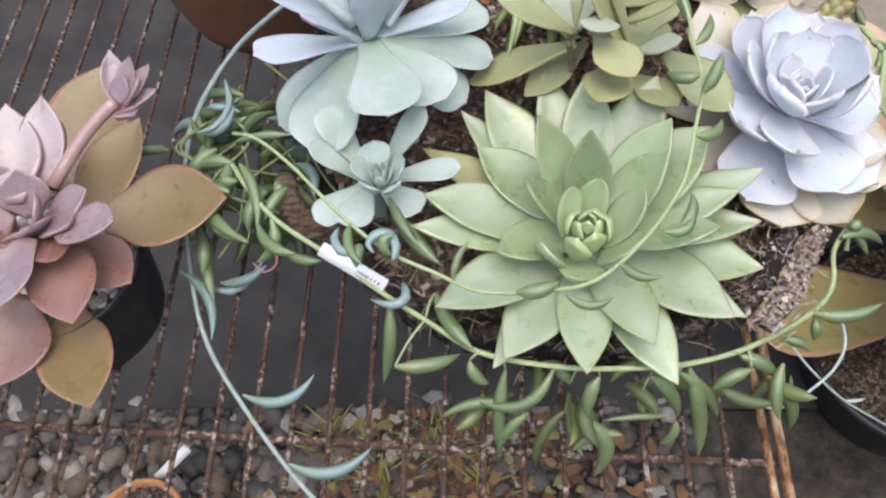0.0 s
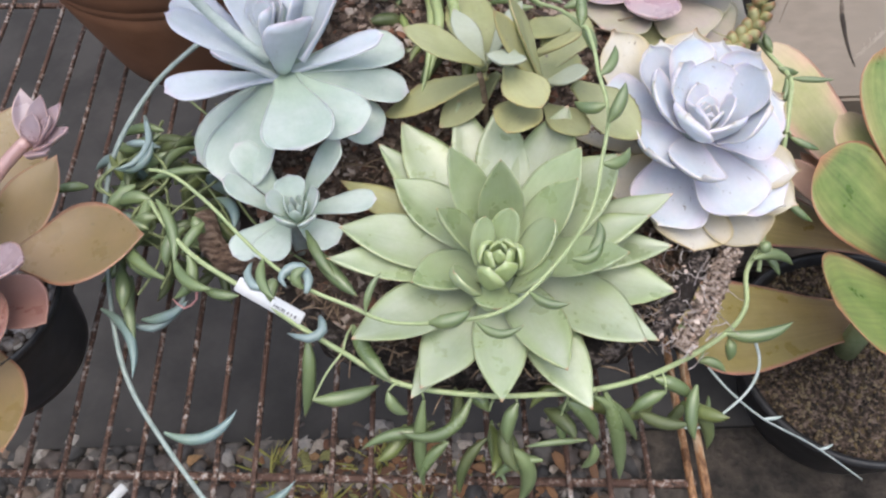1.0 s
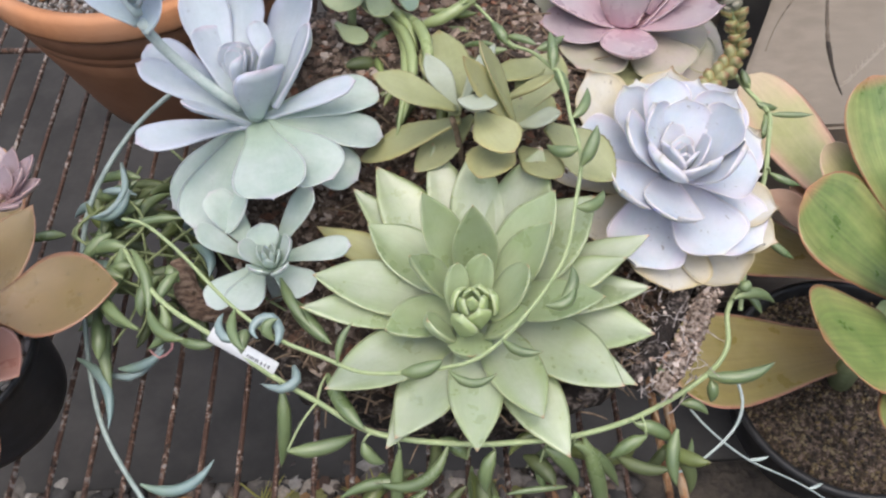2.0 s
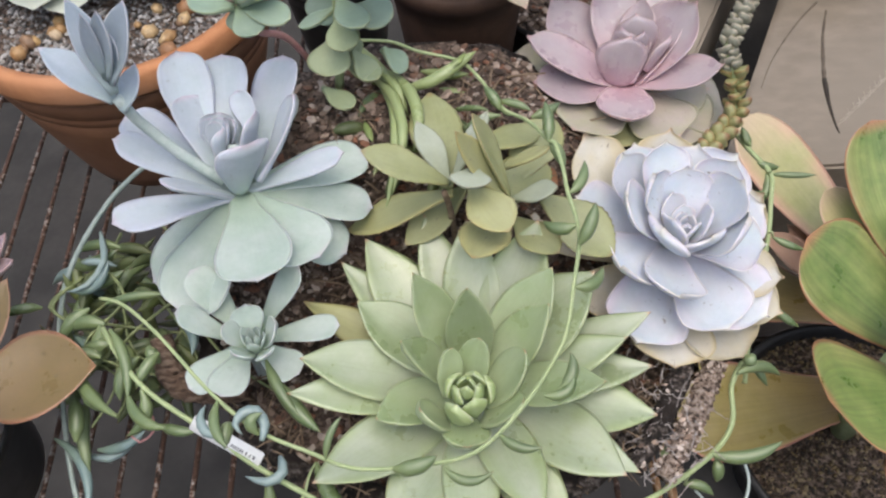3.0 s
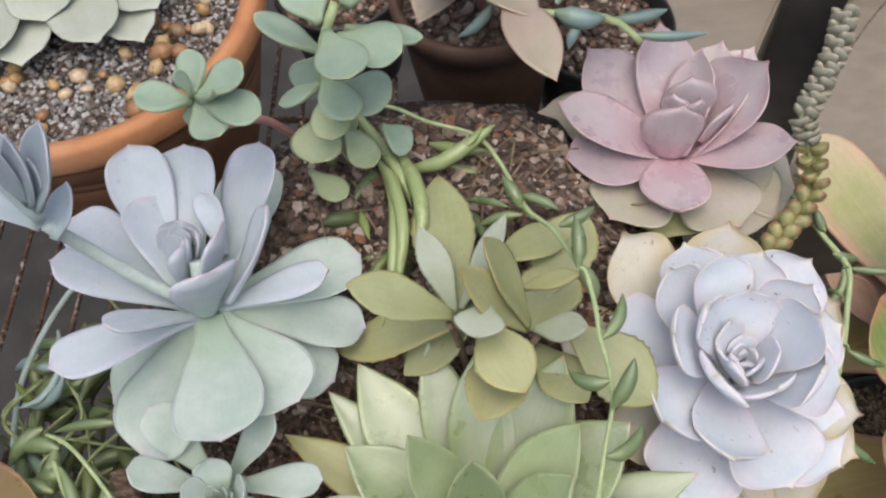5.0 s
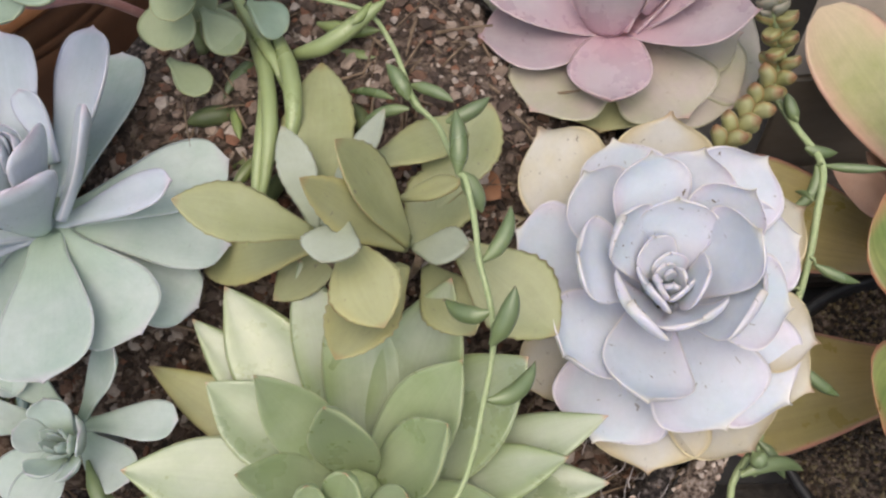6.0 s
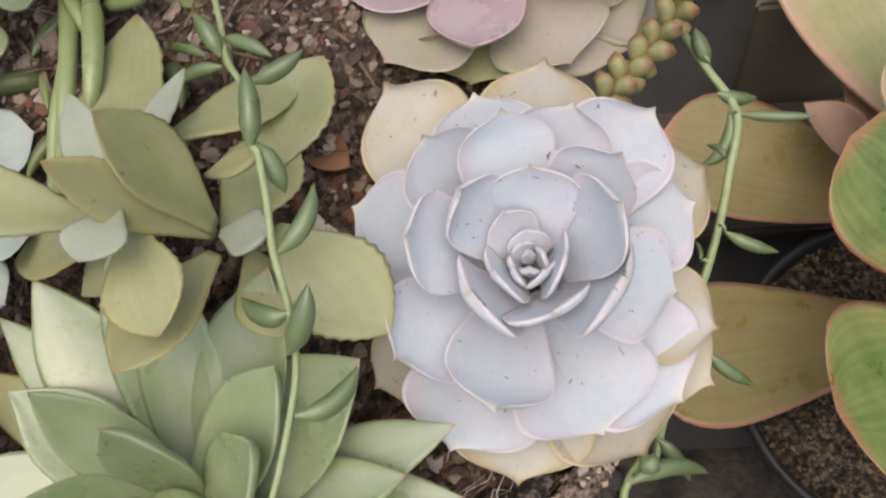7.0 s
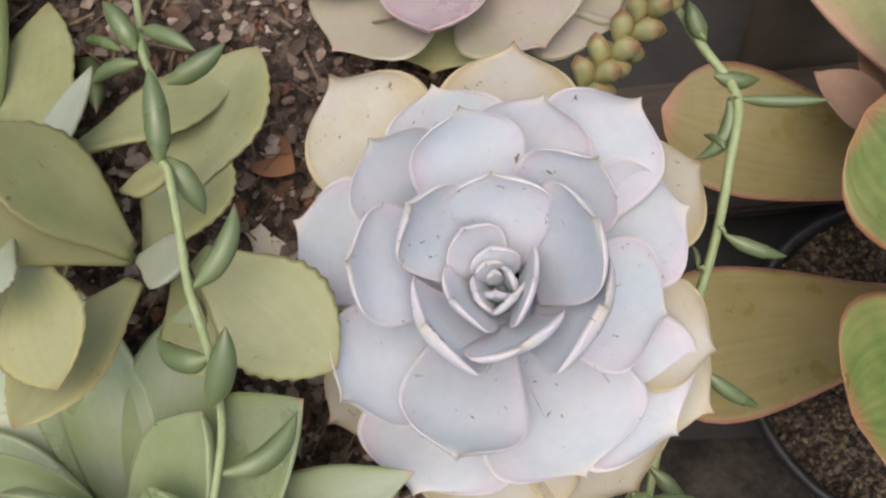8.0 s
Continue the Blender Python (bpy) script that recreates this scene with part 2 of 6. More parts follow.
M_BANANA_LONG = leaf_material("long_yellow_green_leaf", (0.185, 0.25, 0.075), (0.26, 0.32, 0.12), (0.30, 0.36, 0.16), (0.26, 0.31, 0.13), 0.32, 0.05, spec=0.7, veins=3.0, tip=(0.16, 0.13, 0.06))
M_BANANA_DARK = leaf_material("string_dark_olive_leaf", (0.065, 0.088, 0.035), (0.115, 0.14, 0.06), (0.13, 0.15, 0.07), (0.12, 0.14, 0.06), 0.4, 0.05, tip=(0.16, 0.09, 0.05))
M_BANANA_OLIVE = leaf_material("string_olive_leaf", (0.115, 0.14, 0.04), (0.17, 0.20, 0.07), (0.20, 0.23, 0.09), (0.18, 0.22, 0.08), 0.34, 0.05, spec=0.6, tip=(0.16, 0.12, 0.05))
M_BANANA_BLUE = leaf_material("string_blue_leaf", (0.145, 0.215, 0.205), (0.205, 0.28, 0.275), (0.24, 0.31, 0.30), (0.19, 0.26, 0.19), 0.38, 0.05, spec=0.6)
M_CRASSULA = leaf_material("stacked_grey_leaf", (0.19, 0.19, 0.135), (0.26, 0.255, 0.20), (0.34, 0.30, 0.23), (0.2, 0.2, 0.14), 0.55, 0.08)
M_CRASSULA_OLD = leaf_material("stacked_yellow_olive_leaf", (0.265, 0.265, 0.11), (0.33, 0.32, 0.16), (0.30, 0.20, 0.08), (0.28, 0.26, 0.10), 0.45, 0.06, tip=(0.22, 0.09, 0.05), tip_at=0.8)
M_STEM = grain_material("pale_green_stem", [(0.3, (0.30, 0.38, 0.18)), (0.7, (0.42, 0.48, 0.26))], 220, 0.5)
M_STEM_BLUE = grain_material("grey_blue_stem", [(0.3, (0.38, 0.46, 0.42)), (0.7, (0.52, 0.57, 0.55))], 220, 0.55)
M_STEM_PINK = grain_material("pink_stem", [(0.3, (0.42, 0.18, 0.18)), (0.7, (0.50, 0.28, 0.26))], 220, 0.5)
M_RUST = grain_material("rusty_wire", [(0.40, (0.022, 0.015, 0.012)), (0.48, (0.10, 0.052, 0.034)), (0.55, (0.17, 0.10, 0.07)), (0.60, (0.40, 0.36, 0.33))], 260, 0.7, 0.0, 0.001, 1.0, second=(0.085, 0.046, 0.033))
M_RUST_EDGE = grain_material("rusty_edge_wire", [(0.38, (0.10, 0.045, 0.02)), (0.5, (0.32, 0.17, 0.08)), (0.6, (0.48, 0.36, 0.24))], 150, 0.55, 0.2, 0.001, 1.0, stretch=(1, 0.4, 1))
M_TERRA = grain_material("terracotta", [(0.3, (0.38, 0.155, 0.065)), (0.7, (0.52, 0.24, 0.11))], 60, 0.8, 0, 0.0006, 0.5, second=(0.48, 0.24, 0.13))
# terracotta darkened for the pot wall: the shade below the rim is in the colour
M_TERRA_SHADED = grain_material("shaded_terracotta", [(0.3, (0.20, 0.09, 0.045)), (0.7, (0.27, 0.128, 0.066))], 40, 0.75, 0, 0.0006, 0.5, second=(0.22, 0.11, 0.065))
M_BLACK = grain_material("black_plastic", [(0.3, (0.018, 0.018, 0.019)), (0.7, (0.034, 0.034, 0.036))], 90, 0.42, 0, 0.0004, 0.3)
M_SOIL = grain_material("dark_soil", [(0.36, (0.034, 0.024, 0.018)), (0.5, (0.11, 0.076, 0.056)), (0.62, (0.27, 0.20, 0.155))], 190, 0.9, 0, 0.004, 1.0)
M_BARK = grain_material("cork_bark", [(0.40, (0.014, 0.011, 0.009)), (0.48, (0.05, 0.037, 0.03)), (0.55, (0.13, 0.10, 0.085)), (0.63, (0.33, 0.28, 0.25))], 230, 0.95, 0, 0.006, 1.0, stretch=(1, 1, 0.4), second=(0.035, 0.025, 0.02))
M_CHIPS = piece_material("soil_bits", [(0.045, 0.03, 0.022), (0.11, 0.074, 0.056), (0.18, 0.13, 0.10), (0.07, 0.048, 0.037), (0.32, 0.245, 0.195), (0.14, 0.078, 0.052), (0.09, 0.06, 0.046), (0.42, 0.35, 0.30), (0.23, 0.17, 0.135), (0.19, 0.09, 0.055)], 0.85)
M_GRIT = piece_material("pale_grit", [(0.26, 0.245, 0.23), (0.36, 0.345, 0.33), (0.17, 0.155, 0.145), (0.23, 0.19, 0.17), (0.43, 0.415, 0.40), (0.10, 0.095, 0.09)])
M_PEBBLE = piece_material("tan_pebbles", [(0.36, 0.22, 0.10), (0.48, 0.34, 0.18), (0.30, 0.16, 0.08), (0.54, 0.42, 0.28), (0.24, 0.15, 0.09), (0.46, 0.30, 0.13)], 0.4, single=True)
M_GRAVEL = piece_material("grey_gravel", [(0.06, 0.054, 0.05), (0.10, 0.088, 0.077), (0.15, 0.128, 0.108), (0.04, 0.037, 0.035), (0.12, 0.085, 0.062), (0.26, 0.235, 0.21), (0.075, 0.06, 0.052), (0.09, 0.075, 0.065)], 0.7, 160)
M_LITTER = piece_material("rotting_litter", [(0.10, 0.05, 0.03), (0.17, 0.085, 0.04), (0.06, 0.036, 0.025), (0.24, 0.14, 0.065), (0.32, 0.27, 0.22), (0.04, 0.028, 0.022), (0.20, 0.19, 0.07), (0.13, 0.06, 0.035), (0.09, 0.07, 0.055)], 0.9)
M_PALE_STONES = piece_material("pale_stones", [(0.50, 0.46, 0.42), (0.42, 0.37, 0.33), (0.60, 0.56, 0.52), (0.30, 0.25, 0.21), (0.52, 0.47, 0.44), (0.18, 0.14, 0.12)])
M_GOLD_GRIT = piece_material("golden_grit", [(0.04, 0.028, 0.018), (0.09, 0.064, 0.036), (0.17, 0.12, 0.058), (0.028, 0.021, 0.016), (0.22, 0.17, 0.10), (0.06, 0.042, 0.027)])
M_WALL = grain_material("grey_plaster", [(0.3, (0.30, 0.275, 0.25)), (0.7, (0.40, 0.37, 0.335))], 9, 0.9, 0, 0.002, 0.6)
M_PEACH = leaf_material("dry_peach_leaf", (0.40, 0.24, 0.17), (0.46, 0.31, 0.23), (0.42, 0.24, 0.18), (0.34, 0.2, 0.14), 0.6, 0.05, spots=0.5)
M_STEM_GREY = grain_material("grey_green_stem", [(0.36, (0.25, 0.31, 0.28)), (0.64, (0.36, 0.42, 0.39))], 220, 0.55)
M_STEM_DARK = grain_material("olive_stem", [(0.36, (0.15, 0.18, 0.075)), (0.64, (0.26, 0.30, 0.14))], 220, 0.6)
M_RUST_LEAF = leaf_material("rust_brown_leaf", (0.26, 0.115, 0.06), (0.34, 0.17, 0.09), (0.22, 0.10, 0.055), (0.2, 0.09, 0.05), 0.7, 0.05, spots=0.6)
M_GRAIN_PALE = grain_material("pale_wood_figure", [(0.38, (0.27, 0.23, 0.185)), (0.62, (0.33, 0.29, 0.24))], 60, 0.6)
M_SCAR = grain_material("red_scar", [(0.38, (0.42, 0.17, 0.16)), (0.62, (0.58, 0.32, 0.30))], 300, 0.6)
M_WATER, _b, _l = base_material("water", 0.03)
_b.inputs["Transmission Weight"].default_value = 1.0
_b.inputs["IOR"].default_value = 1.33
M_TAG = grain_material("white_plastic_tag", [(0.3, (0.72, 0.72, 0.70)), (0.7, (0.80, 0.80, 0.79))], 60, 0.45, 0, 0.0002, 0.2)
M_INK = grain_material("grey_ink", [(0.3, (0.12, 0.12, 0.13)), (0.7, (0.2, 0.2, 0.21))], 200, 0.7)
M_BOARD = grain_material("weathered_board", [(0.36, (0.19, 0.156, 0.12)), (0.64, (0.235, 0.196, 0.154))], 22, 0.55, 0, 0.0006, 0.25, stretch=(1, 2, 2), second=(0.215, 0.182, 0.144))
# board colour taken down to dark brown to hold the shade on it
M_BOARD_DARK = grain_material("shaded_brown_board", [(0.3, (0.075, 0.058, 0.045)), (0.7, (0.12, 0.095, 0.075))], 28, 0.8, 0, 0.0008, 0.4, stretch=(1, 5, 5))
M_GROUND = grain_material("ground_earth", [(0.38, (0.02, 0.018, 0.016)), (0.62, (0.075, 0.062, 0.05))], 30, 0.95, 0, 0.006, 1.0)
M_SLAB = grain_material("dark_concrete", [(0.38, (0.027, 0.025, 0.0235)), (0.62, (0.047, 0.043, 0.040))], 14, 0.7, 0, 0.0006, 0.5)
M_DARK = grain_material("dark_crack", [(0.3, (0.02, 0.015, 0.012)), (0.7, (0.05, 0.04, 0.03))], 90, 0.9)
M_TWIG = grain_material("dry_twigs", [(0.3, (0.10, 0.065, 0.04)), (0.7, (0.30, 0.22, 0.15))], 200, 0.9)
M_WOODLINE = grain_material("brown_wood_line", [(0.36, (0.085, 0.066, 0.05)), (0.62, (0.15, 0.12, 0.09))], 60, 0.8)
M_BARK_PALE = grain_material("tan_bark", [(0.40, (0.07, 0.048, 0.037)), (0.48, (0.30, 0.215, 0.165)), (0.58, (0.54, 0.44, 0.37))], 300, 0.95, 0, 0.004, 1.0)
M_ROOT = grain_material("grey_roots", [(0.4, (0.22, 0.18, 0.17)), (0.6, (0.50, 0.45, 0.42))], 200, 0.9)
M_BARK_FLAKES = piece_material("bark_flakes", [(0.30, 0.22, 0.17), (0.44, 0.34, 0.28), (0.54, 0.45, 0.39), (0.22, 0.15, 0.11), (0.10, 0.07, 0.055), (0.46, 0.38, 0.33)], 0.95)
M_BARK_RED = grain_material("red_brown_bark", [(0.36, (0.07, 0.042, 0.03)), (0.5, (0.20, 0.13, 0.09)), (0.62, (0.34, 0.25, 0.19))], 110, 0.85, 0, 0.003, 1.0, stretch=(1, 3, 3))
# dark copy of terracotta: the shade behind the planter is painted in
M_SHADE_TERRA = grain_material("shade_dark_terracotta", [(0.3, (0.055, 0.030, 0.020)), (0.7, (0.10, 0.055, 0.036))], 50, 0.8, 0, 0.0008, 0.5)
M_BEIGE = leaf_material("beige_pink_leaf", (0.265, 0.235, 0.15), (0.33, 0.25, 0.205), (0.42, 0.25, 0.19), (0.28, 0.19, 0.17), 0.34, 0.04, spec=0.7, spots=0.5)
M_YELLOW_TUFT = leaf_material("yellow_green_blade", (0.26, 0.26, 0.06), (0.32, 0.28, 0.08), (0.33, 0.26, 0.08), (0.18, 0.2, 0.06), 0.7, 0.05)
M_DEAD = leaf_material("dead_brown_leaf", (0.13, 0.065, 0.035), (0.22, 0.115, 0.05), (0.18, 0.09, 0.045), (0.10, 0.055, 0.03), 0.8, 0.05, spots=0.9)
M_CHROME, _b, _l = base_material("polished_steel", 0.12, 1.0)
_b.inputs["Base Color"].default_value = (0.42, 0.42, 0.42, 1)

# ---- building helpers ----
Z = Vector((0, 0, 1))


def thing(name, at, label, category, group="", kind=""):
    ob = new(name)
    ob.empty_display_size = 0.02
    ob.location = at
    ob["at"] = tuple(at)
    return tagged(ob, label, category, group, kind)


def origin_of(ob):
    while ob.parent:
        ob = ob.parent
    return Vector(ob.location)


def part(name, bm, material, parent, label="", smooth=True):
    """One mesh under a thing or a part, from world coordinates."""
    me = bpy.data.meshes.new(name)
    if parent is not None:
        bmesh.ops.translate(bm, verts=bm.verts, vec=-origin_of(parent))
    if smooth:
        for fc in bm.faces:
            fc.smooth = True
    bm.to_mesh(me)
    bm.free()
    me.materials.append(material)
    ob = new(name, me)
    ob.parent = parent
    if label:
        ob["label"] = label
    return ob


PROFILES = {
    "agave": [(0, 0.5), (0.2, 0.78), (0.42, 0.98), (0.6, 0.97), (0.75, 0.78), (0.88, 0.42), (0.96, 0.15), (1, 0.0)],
    "spoon": [(0, 0.34), (0.2, 0.44), (0.45, 0.74), (0.68, 0.99), (0.83, 0.96), (0.91, 0.80), (0.945, 0.60), (0.965, 0.38), (0.978, 0.18), (0.988, 0.06), (1, 0.0)],
    "petal": [(0, 0.5), (0.25, 0.82), (0.5, 1.0), (0.66, 0.97), (0.78, 0.80), (0.865, 0.52), (0.92, 0.25), (0.955, 0.09), (1, 0.0)],
    "scallop": [(0, 0.42), (0.25, 0.68), (0.5, 0.93), (0.66, 1.03), (0.77, 1.0), (0.85, 0.82), (0.90, 0.57), (0.93, 0.32), (0.95, 0.16), (0.97, 0.07), (0.985, 0.035), (1, 0.0)],
    "toothed": [(0, 0.22), (0.2, 0.52), (0.42, 0.88), (0.58, 1.0), (0.74, 0.86), (0.86, 0.58), (0.95, 0.26), (1, 0.02)],
    "lance": [(0, 0.18), (0.2, 0.6), (0.42, 0.97), (0.6, 0.98), (0.78, 0.72), (0.92, 0.34), (1, 0.02)],
    "paddle": [(0, 0.34), (0.25, 0.52), (0.5, 0.83), (0.72, 1.0), (0.87, 0.88), (0.96, 0.5), (1, 0.05)],
    "disc": [(0, 0.32), (0.2, 0.46), (0.42, 0.74), (0.62, 0.97), (0.77, 1.02), (0.88, 0.90), (0.95, 0.64), (0.985, 0.36), (1, 0.05)],
    "trowel": [(0, 0.35), (0.3, 0.62), (0.6, 0.92), (0.8, 1.0), (0.92, 0.9), (0.975, 0.55), (1, 0.02)],
    "fat": [(0, 0.55), (0.2, 0.8), (0.45, 1.0), (0.68, 0.95), (0.85, 0.72), (0.95, 0.4), (1, 0.03)],
    "round": [(0, 0.2), (0.15, 0.35), (0.4, 0.82), (0.62, 1.0), (0.82, 0.87), (0.94, 0.52), (1, 0.05)],
}


def spline(table, s):
    """Catmull-Rom through a table of (position, value)."""
    xs = [a for a, _ in table]
    ys = [b for _, b in table]
    k = max(0, min(len(xs) - 2, int(np.searchsorted(xs, s, "right")) - 1))
    x0, x1 = xs[k], xs[k + 1]
    u = (s - x0) / (x1 - x0)
    m0 = (ys[k + 1] - ys[max(k - 1, 0)]) / (x1 - xs[max(k - 1, 0)]) * (x1 - x0)
    m1 = (ys[min(k + 2, len(ys) - 1)] - ys[k]) / (xs[min(k + 2, len(xs) - 1)] - x0) * (x1 - x0)
    return max(0.0, (2 * u**3 - 3 * u**2 + 1) * ys[k] + (u**3 - 2 * u**2 + u) * m0 + (-2 * u**3 + 3 * u**2) * ys[k + 1] + (u**3 - u**2) * m1)


def leaf(parent, material, base, tip, width, shape="agave", axis=Z, bend=-0.1, cup=0.25, thick=0.0035, twist=0.0, wave=0.0, teeth=0.0, curl=0.0, rim=0.0, name="leaf", label="", rows=16, cols=10, seed=None):
    """A fleshy leaf from base to tip: bend lifts (+) or drops (-) its middle against the axis, cup raises its margins."""
    rnd = random.Random(hash((round(tip[0] * 1e4), round(tip[1] * 1e4), round(tip[2] * 1e4))) if seed is None else seed)
    base, tip, axis = Vector(base), Vector(tip), Vector(axis).normalized()
    length = (tip - base).length
    mid = (base + tip) / 2 + axis * bend * length
    prof = PROFILES[shape]
    bm = bmesh.new()
    uvl = bm.loops.layers.uv.new("UVMap")
    grid_top, grid_low, coords = [], [], {}
    ph = rnd.uniform(0, 6.28)
    q0 = (rnd.uniform(0, 90), rnd.uniform(0, 90), rnd.uniform(0, 90))
    skew = rnd.uniform(-0.05, 0.05)
    for i in range(rows + 1):
        s = 1 - (1 - i / rows) ** 1.35
        p = base * (1 - s) ** 2 + mid * 2 * s * (1 - s) + tip * s * s
        t = ((mid - base) * (1 - s) + (tip - mid) * s).normalized()
        side = t.cross(axis)
        if side.length < 1e-4:
            side = t.cross(Vector((0.3, 1, 0.1)))
        side.normalize()
        up = side.cross(t).normalized()
        if twist:
            rot = Matrix.Rotation(twist * (0.4 + 0.6 * s), 3, t)
            side, up = rot @ side, rot @ up
        w = spline(prof, s) * width / 2
        if teeth and 0.25 < s < 0.97:
            w *= 1 + teeth * (0.5 - (i % 2)) * rnd.uniform(0.1, 1.2) * (0.4 + 0.6 * s)
        p = p + side * skew * width * math.sin(s * 3.1) + up * curl * length * (max(0.0, s - 0.7) / 0.3) ** 2
        th = thick * (0.75 + 0.5 * (1 - s)) * min(1.0, (1 - s) * 9 + 0.12)
        rt, rl = [], []
        for j in range(cols + 1):
            v = -1 + 2 * j / cols
            v = 0.45 * v + 0.55 * math.sin(1.5708 * v)
            ripple = wave * width * math.sin(7 * s + ph + (1.7 if v > 0 else 0)) * v * v * s
            lift = cup * w * (abs(v) ** 2.2) + ripple + rim * abs(v) ** 12 * min(1.0, 4 * s)
            dent = 0.0006 * noise.noise((q0[0] + s * 3.1, q0[1] + v * 1.3, q0[2]))
            q = p + side * w * v * (1 - 0.12 * cup * v * v) + up * (lift + dent - th * 0.4 * abs(v) ** 6)
            vt = bm.verts.new(q)
            coords[vt] = ((v + 1) / 2, s)
            rt.append(vt)
            if 0 < j < cols:
                ql = q - up * th * (1 - v ** 4) ** 0.6
                vl = bm.verts.new(ql)
                coords[vl] = ((v + 1) / 2, s)
                rl.append(vl)
            else:
                rl.append(vt)
        grid_top.append(rt)
        grid_low.append(rl)
    for i in range(rows):
        for j in range(cols):
            for g, flip in ((grid_top, False), (grid_low, True)):
                quad = [g[i][j], g[i][j + 1], g[i + 1][j + 1], g[i + 1][j]]
                try:
                    bm.faces.new(quad[::-1] if flip else quad)
                except ValueError:
                    pass
    ring = grid_top[0] + grid_low[0][-2:0:-1]
    bm.faces.new(ring)
    bmesh.ops.remove_doubles(bm, verts=bm.verts, dist=1e-6)
    bmesh.ops.recalc_face_normals(bm, faces=bm.faces)
    for fc in bm.faces:
        for lp in fc.loops:
            lp[uvl].uv = coords.get(lp.vert, (0.5, 0.5))
    return part(name, bm, material, parent, label)


def tube_bm(points, radius, sides=8, taper=1.0, knobs=0.0, bm=None, seed=1):
    """A round bar along smooth points."""
    rnd = random.Random(seed)
    bm = bm or bmesh.new()
    pts = [Vector(p) for p in points]
    path = []
    for k in range(len(pts) - 1):
        a, b, c, d = pts[max(k - 1, 0)], pts[k], pts[k + 1], pts[min(k + 2, len(pts) - 1)]
        steps = max(2, int((c - b).length / max(radius * 3, 0.004)))
        steps = min(steps, 14)
        for i in range(steps):
            u = i / steps
            path.append(0.5 * ((2 * b) + (c - a) * u + (2 * a - 5 * b + 4 * c - d) * u * u + (3 * b - a - 3 * c + d) * u**3))
    path.append(pts[-1])
    prev, ref = None, Vector((0.13, 0.31, 0.94))
    n = len(path)
    for i, p in enumerate(path):
        t = (path[min(i + 1, n - 1)] - path[max(i - 1, 0)]).normalized()
        side = t.cross(ref)
        if side.length < 1e-3:
            side = t.cross(Vector((1, 0, 0)))
        side.normalize()
        up = side.cross(t)
        r = radius * (1 + (taper - 1) * i / (n - 1)) * (1 + knobs * rnd.uniform(-1, 1))
        ring = [bm.verts.new(p + (side * math.cos(a) + up * math.sin(a)) * r) for a in (2 * math.pi * k / sides for k in range(sides))]
        if prev:
            for k in range(sides):
                bm.faces.new([prev[k], prev[(k + 1) % sides], ring[(k + 1) % sides], ring[k]])
        else:
            bm.faces.new(ring[::-1])
        prev = ring
    bm.faces.new(prev)
    return bm


def lathe_bm(profile, at, sides=48, wobble=0.0, seed=3):
    """Turn a profile of (radius, height) round a vertical axis."""
    bm = bmesh.new()
    at = Vector(at)
    rings = []
    for r, z in profile:
        rings.append([bm.verts.new(at + Vector((r * math.cos(a), r * math.sin(a), z + wobble * noise.noise((math.cos(a) * 2, math.sin(a) * 2, z * 9 + seed))))) for a in (2 * math.pi * k / sides for k in range(sides))])
    for a, b in zip(rings, rings[1:]):
        for k in range(sides):
            bm.faces.new([a[k], a[(k + 1) % sides], b[(k + 1) % sides], b[k]])
    return bm


def rocks_mesh(name, spots, material, parent=None, flat=0.7, seed=5, rough=0.28, smooth=True):
    """Many small stones in one mesh: spots are (x, y, z, size)."""
    rnd = random.Random(seed)
    ico = bmesh.new()
    bmesh.ops.create_icosphere(ico, subdivisions=1, radius=1.0)
    bv = [v.co.copy() for v in ico.verts]
    bf = [[v.index for v in f.verts] for f in ico.faces]
    ico.free()
    verts, faces = [], []
    for x, y, z, size in spots:
        rot = Euler((rnd.uniform(0, 6.3), rnd.uniform(0, 6.3), rnd.uniform(0, 6.3))).to_matrix()
        tilt = Euler((rnd.uniform(-0.4, 0.4), rnd.uniform(-0.4, 0.4), rnd.uniform(0, 6.3))).to_matrix()
        sx, sy, sz = rnd.uniform(0.75, 1.3), rnd.uniform(0.6, 1.0), flat * rnd.uniform(0.7, 1.15)
        n0 = len(verts)
        for v in bv:
            w = rot @ v
            k = 1 + rough * rnd.uniform(-1, 1)
            q = tilt @ Vector((w.x * sx * k, w.y * sy * k, w.z * sz * k))
            verts.append((x + q.x * size, y + q.y * size, z + q.z * size))
        faces += [[n0 + a for a in f] for f in bf]
    me = bpy.data.meshes.new(name)
    me.from_pydata(verts, [], faces)
    for p in me.polygons:
        p.use_smooth = smooth
    me.materials.append(material)
    ob = new(name, me)
    ob.parent = parent
    if parent is not None:
        ob.matrix_parent_inverse = Matrix.Translation(-origin_of(parent))
    return ob


def box_bm(lo, hi, bevel=0.002):
    bm = bmesh.new()
    bmesh.ops.create_cube(bm, size=1)
    lo, hi = Vector(lo), Vector(hi)
    for v in bm.verts:
        v.co = Vector([lo[k] + (v.co[k] + 0.5) * (hi[k] - lo[k]) for k in range(3)])
    if bevel:
        bmesh.ops.bevel(bm, geom=bm.edges[:], offset=bevel, segments=2, affect="EDGES")
    return bm

# ---- ground and boards ----
GROUND_Z = -0.36


